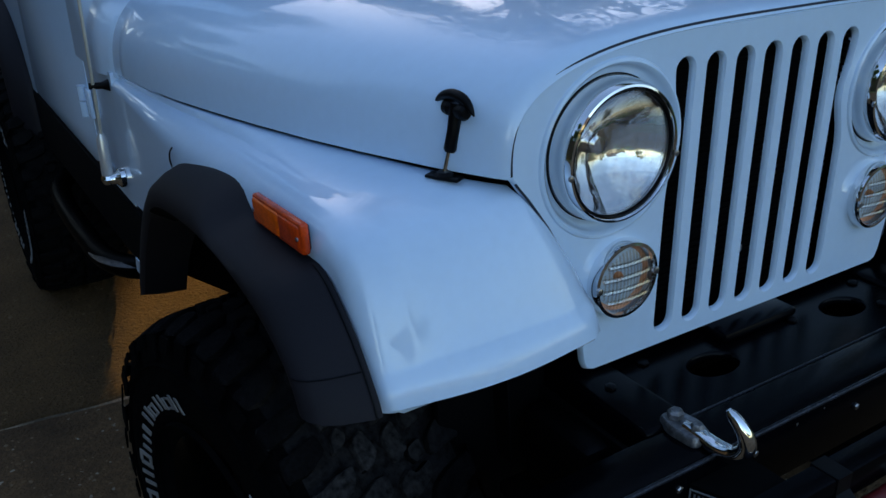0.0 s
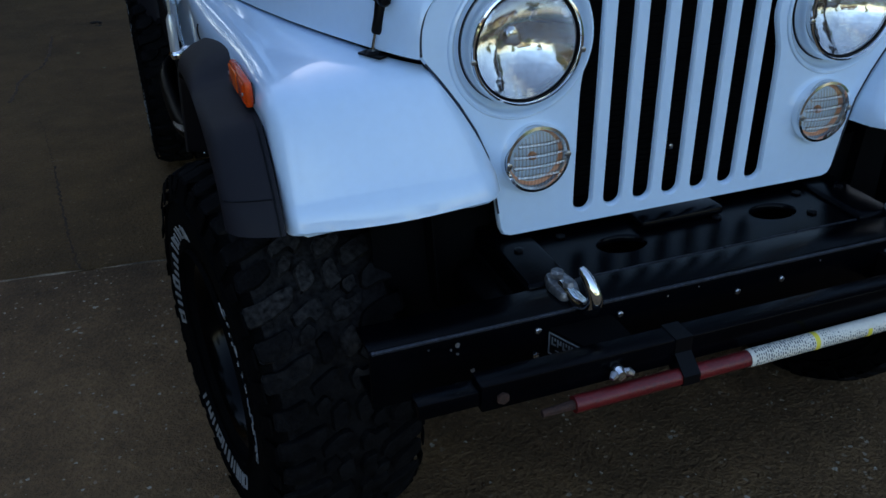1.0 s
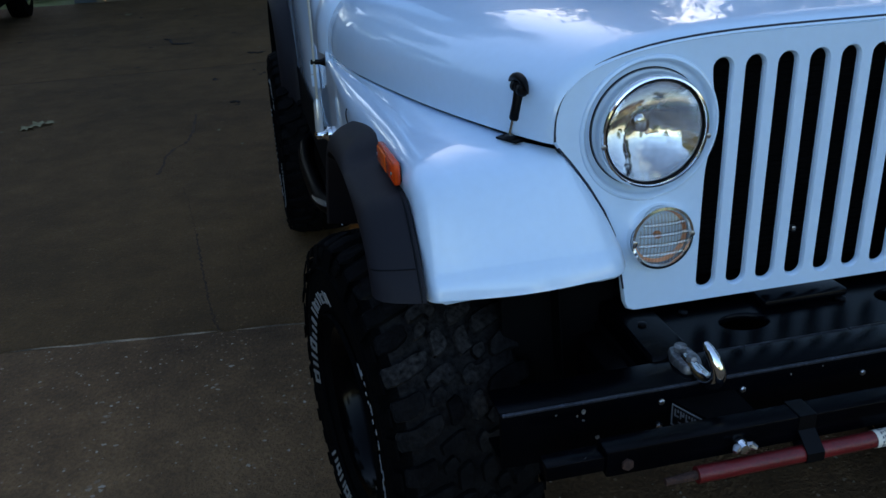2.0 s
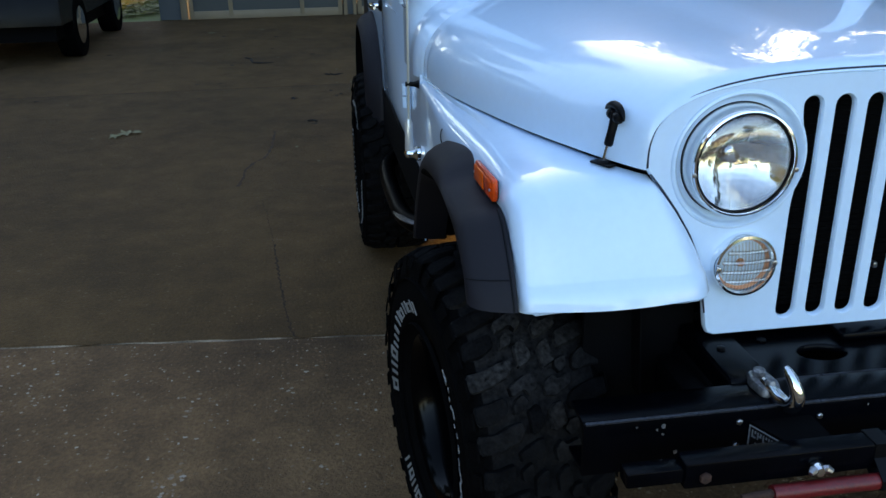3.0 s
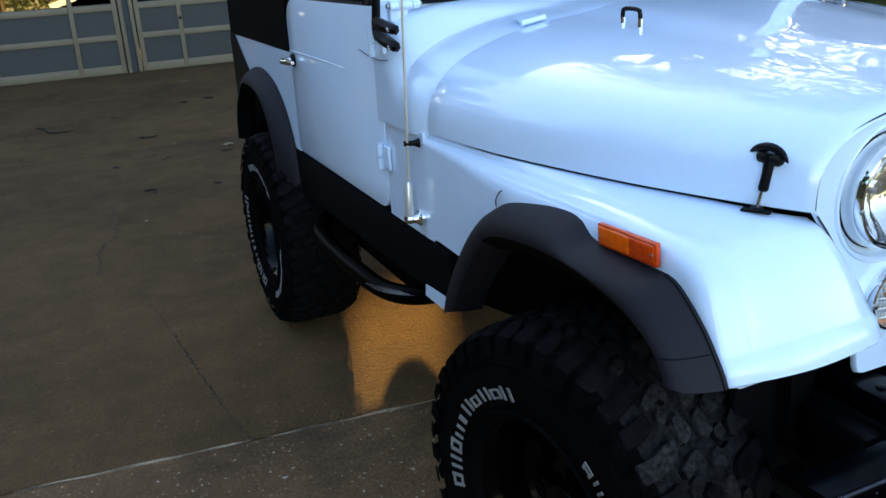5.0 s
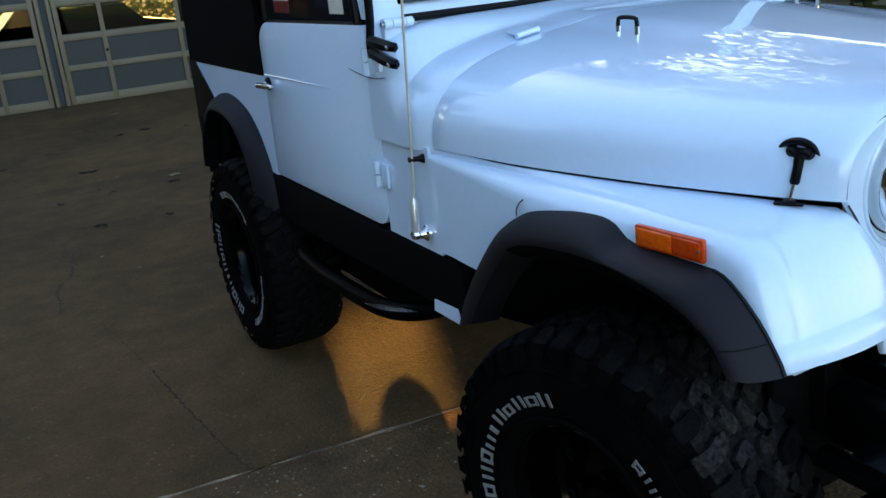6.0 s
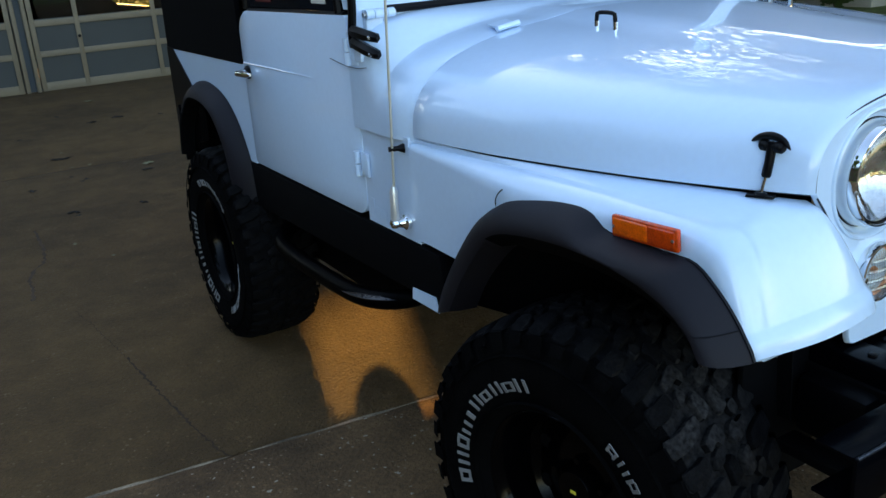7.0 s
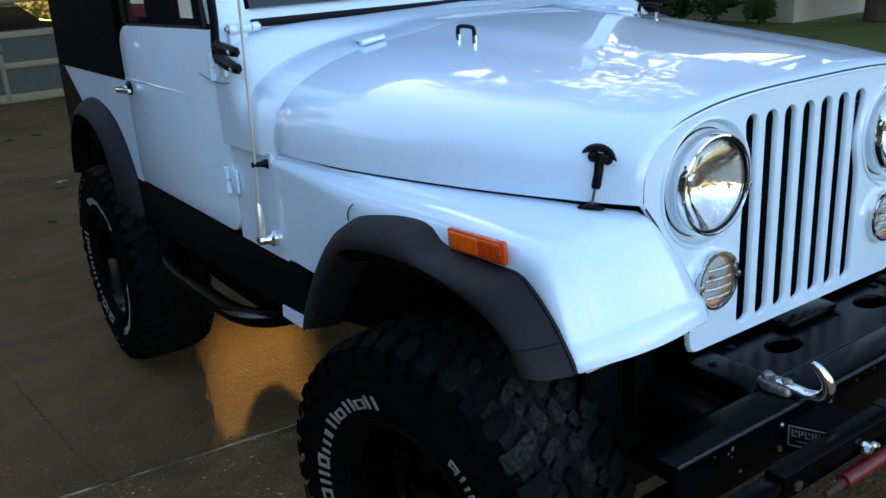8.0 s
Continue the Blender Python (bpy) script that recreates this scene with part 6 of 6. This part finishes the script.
for k in range(72):
    x = -0.086 + k * 0.0045
    if 0.028 < x < 0.041 or 0.133 < x < 0.146:
        continue
    th = radians(-75 + rnd.uniform(0, 20))
    while th < radians(95):
        run = radians(rnd.uniform(9, 34))
        w = 0.0019 if k % 6 else 0.0027
        v = []
        for dx, q in ((0, th), (w, th), (w, th + run), (0, th + run)):
            v.append(pr.verts.new((x + dx, JY - 0.0151 * math.cos(q), JZ + 0.002 + 0.0151 * math.sin(q))))
        pr.faces.new(v)
        th += run + radians(rnd.uniform(5, 16))
part("print_line", pr, INK, lab)
for x in (0.030, 0.136):
    part("yellow_band", tube([(x, JY, JZ + 0.002), (x + 0.009, JY, JZ + 0.002)], 0.0151, 20, cap=False), YELLOW, lab)
strap = part("rubber_strap", thicken(grid([[(-0.222, y, z) for y, z in ((-0.303, 0.6670), (-0.303, 0.7165), (-0.3465, 0.7165), (-0.3465, 0.69), (JY - 0.0155, JZ + 0.01), (JY - 0.016, JZ - 0.006), (JY, JZ - 0.016), (-0.33, 0.665))],
                                            [(-0.192, y, z) for y, z in ((-0.303, 0.6670), (-0.303, 0.7165), (-0.3465, 0.7165), (-0.3465, 0.69), (JY - 0.0155, JZ + 0.01), (JY - 0.016, JZ - 0.006), (JY, JZ - 0.016), (-0.33, 0.665))]], close=True), 0.003), SATIN, jack, "black rubber strap")

# ---- small fittings ----
for s in (-1, 1):
    place = Matrix.Translation((s * 0.7665, 0.155, 1.043)) @ Matrix.Rotation(radians(-3), 4, "X") @ Matrix.Rotation(radians(90), 4, "Z")
    mk = part("side_marker", move(box(-0.078, 0.078, -0.009, 0.002, -0.017, 0.017, 0.002), place), SATIN, jeep, "amber side marker lamp")
    part("rim", move(box(-0.083, 0.083, -0.0062, 0.0062, -0.0212, 0.0212, 0.004, seg=3), place), AMBER_DARK, mk, "dark amber moulded rim")
    part("lens", move(box(-0.012, 0.0795, -0.0092, 0.0092, -0.0172, 0.0172, 0.0048, seg=3), place), AMBER, mk, "amber lens")
    part("reflector", move(box(-0.0795, -0.0122, -0.0086, 0.0086, -0.0172, 0.0172, 0.0048, seg=3), place), AMBER_DARK, mk, "dark amber reflector")
    for u in (-0.075, 0.074):
        part("screw", move(lathe([(0.0032, -0.001), (0.0032, 0.0008), (0.002, 0.0014), (0.0, 0.0014)], (u, -s * 0.0087, 0.0), (0, -s, 0), 10), place), STEEL, mk)
    # rubber bonnet latch
    lt = part("bonnet_latch", move(box(-0.010, 0.010, -0.025, 0.025, -0.0015, 0.0025, 0.001), Matrix.Translation((s * 0.563, 0.072, 1.0875)) @ Matrix.Rotation(radians(-s * 28), 4, "Z")), SATIN, jeep, "black rubber bonnet latch")
    part("latch_boss", lathe([(0.013, 0.0), (0.013, 0.002), (0.009, 0.006), (0.0, 0.007)], (s * 0.563, 0.072, 1.0895), (0, 0, 1), 16), SATIN, lt)
    part("latch_rod", tube([(s * 0.563, 0.072, 1.092), (s * 0.556, 0.068, 1.130)], 0.0034, 8), CHROME, lt)
    part("latch_strap", tube([(s * 0.557, 0.068, 1.122), (s * 0.556, 0.068, 1.126), (s * 0.551, 0.067, 1.150), (s * 0.545, 0.067, 1.186)], [0.0065, 0.0088, 0.0085, 0.0092], 12), SATIN, lt)
    part("latch_grip", tube(curve_through([(s * 0.552, 0.109, 1.181), (s * 0.549, 0.092, 1.192), (s * 0.546, 0.068, 1.1965), (s * 0.544, 0.046, 1.191), (s * 0.543, 0.030, 1.176)], 14), [0.001, 0.0035, 0.005, 0.006, 0.0068, 0.0072, 0.0074, 0.0074, 0.0072, 0.0068, 0.006, 0.005, 0.0035, 0.001], 12), SATIN, lt)
    part("latch_knob", lathe([(0, -0.026), (0.007, -0.0255), (0.0105, -0.021), (0.0105, -0.011), (0.0075, -0.007), (0.0075, 0.007), (0.0105, 0.011), (0.0105, 0.021), (0.007, 0.0255), (0, 0.026)], (s * 0.547, 0.066, 1.178), (0, 1, 0), 14), SATIN, lt)

# bonnet loop, bonnet hinges, washer nozzle
lp = part("footman_loop", tube(curve_through([(-0.327, 0.720, 1.318), (-0.327, 0.722, 1.358), (-0.327, 0.732, 1.366), (-0.327, 0.778, 1.366), (-0.327, 0.788, 1.358), (-0.327, 0.790, 1.318)], 18), 0.0055, 8), SATIN, hood, "small black footman loop")
lp2 = part("footman_loop", tube(curve_through([(0.327, 0.720, 1.318), (0.327, 0.722, 1.358), (0.327, 0.732, 1.366), (0.327, 0.778, 1.366), (0.327, 0.788, 1.358), (0.327, 0.790, 1.318)], 18), 0.0055, 8), SATIN, hood, "small black footman loop")
for s in (-1, 1):
    hg = part("bonnet_hinge", tube([(s * 0.43, 0.980, 1.344), (s * 0.50, 0.980, 1.334)], 0.008, 10), PAINT, hood)
    part("hinge_leaf", thicken(grid([[(s * 0.435, 0.985, 1.341), (s * 0.495, 0.985, 1.333)], [(s * 0.435, 1.03, 1.348), (s * 0.495, 1.03, 1.340)]]), 0.004), PAINT, hg)

# antenna
ant = part("antenna", lathe([(0.022, 0.0), (0.021, 0.010), (0.013, 0.018), (0.010, 0.030), (0, 0.030)], (-XS, 1.015, 0.862), (-1, 0, 0), 20), CHROME, jeep, "whip antenna on a ball mount")
part("antenna_ball", lathe([(0, -0.016), (0.011, -0.012), (0.016, 0), (0.011, 0.012), (0, 0.016)], (-XS - 0.030, 1.032, 0.860), (0, 0, 1), 16), CHROME, ant)
part("antenna_base", tube([(-XS - 0.030, 1.031, 0.868), (-XS - 0.0295, 1.0285, 0.948), (-XS - 0.029, 1.028, 0.966)], [0.0122, 0.0112, 0.0036], 12), MAST, ant)
part("whip", tube([(-XS - 0.029, 1.027, 0.94), (-XS - 0.026, 0.998, 1.40), (-XS - 0.022, 0.965, 1.95)], 0.0036, 8), WHIP, ant)
part("antenna_clip", tube([(-XS - 0.036, 1.024, 1.062), (-XS - 0.012, 1.018, 1.062), (-XS + 0.004, 1.012, 1.062)], [0.007, 0.007, 0.014], 10), SATIN, ant)

# door mirror
for s in (-1, 1):
    mir = part("mirror_arm", tube(curve_through([(s * 0.792, 1.236, 1.305), (s * 0.797, 1.230, 1.34), (s * 0.797, 1.215, 1.42), (s * 0.81, 1.19, 1.60)], 16), 0.0115, 10), SATIN, jeep, "black mirror arm")
    for z, dz in ((1.348, -0.010), (1.318, -0.022)):
        clamp = part("mirror_clamp", tube([(s * 0.795, 1.232, z), (s * 0.802, 1.205, z), (s * 0.806, 1.13, z + dz * 0.6), (s * 0.802, 1.082, z + dz), (s * 0.800, 1.074, z + dz)], [0.013, 0.0165, 0.016, 0.0135, 0.007], 6), SATIN, mir, "black moulded mirror clamp")
        part("bolt", lathe([(0.006, 0), (0.006, 0.004), (0.003, 0.006), (0, 0.006)], (s * 0.815, 1.095, z + dz), (s, 0, 0), 6), STEEL, clamp)
    part("mirror_foot", box(min(s * 0.7885, s * 0.800), max(s * 0.7885, s * 0.800), 1.186, 1.2245, 1.268, 1.300, 0.003), PAINT, mir)
    part("mirror_bracket", box(min(s * 0.7875, s * 0.796), max(s * 0.7875, s * 0.796), 1.225, 1.272, 1.27, 1.345, 0.003), PAINT, mir)
for s in (-1, 1):
    for y in (0.721, 0.789):
        part("loop_stud", tube([(s * 0.327, y, 1.316), (s * 0.327, y, 1.346)], 0.0065, 10), CHROME, lp if s < 0 else lp2)
for s in (-1, 1):
    whg = part("windscreen_hinge", tube([(s * 0.768, 1.198, 1.387), (s * 0.745, 1.198, 1.387)], 0.0125, 14), PAINT, jeep, "light blue windscreen hinge")
    part("knuckle", tube([(s * 0.743, 1.198, 1.387), (s * 0.706, 1.198, 1.3875)], 0.0125, 14), PAINT, whg)
    part("knuckle", tube([(s * 0.704, 1.198, 1.3875), (s * 0.684, 1.198, 1.388)], 0.0125, 14), PAINT, whg)
    part("hinge_pin", tube([(s * 0.776, 1.198, 1.387), (s * 0.678, 1.198, 1.388)], 0.0065, 10), STEEL, whg)
    part("hinge_plate", box(min(s * 0.712, s * 0.764), max(s * 0.712, s * 0.764), 1.205, 1.229, 1.345, 1.400, 0.004), PAINT, whg)

# wire under the mirror
part("mirror_wire", tube(curve_through([(-0.792, 1.40, 1.262), (-0.798, 1.30, 1.252), (-0.800, 1.22, 1.250), (-0.796, 1.165, 1.255)], 12), 0.0011, 6), SATIN, jeep, "thin black wire under the mirror")
part("marker_wire", tube(curve_through([(-0.780, 0.606, 0.985), (-0.787, 0.600, 1.01), (-0.789, 0.585, 1.03), (-0.788, 0.570, 1.042)], 10), 0.0015, 6), SATIN, jeep, "thin black wire end at the flare")
# raised marks where a badge was
gh = bmesh.new()
for k, (h, w) in enumerate(((0.052, 0.020), (0.03, 0.024), (0.03, 0.024), (0.03, 0.024))):
    box(-XS - 0.0010, -XS - 0.0002, 1.228 - k * 0.033 - w, 1.228 - k * 0.033, 0.832, 0.832 + h, 0.0, bm=gh)
part("badge_shadow", gh, PAINT, jeep)
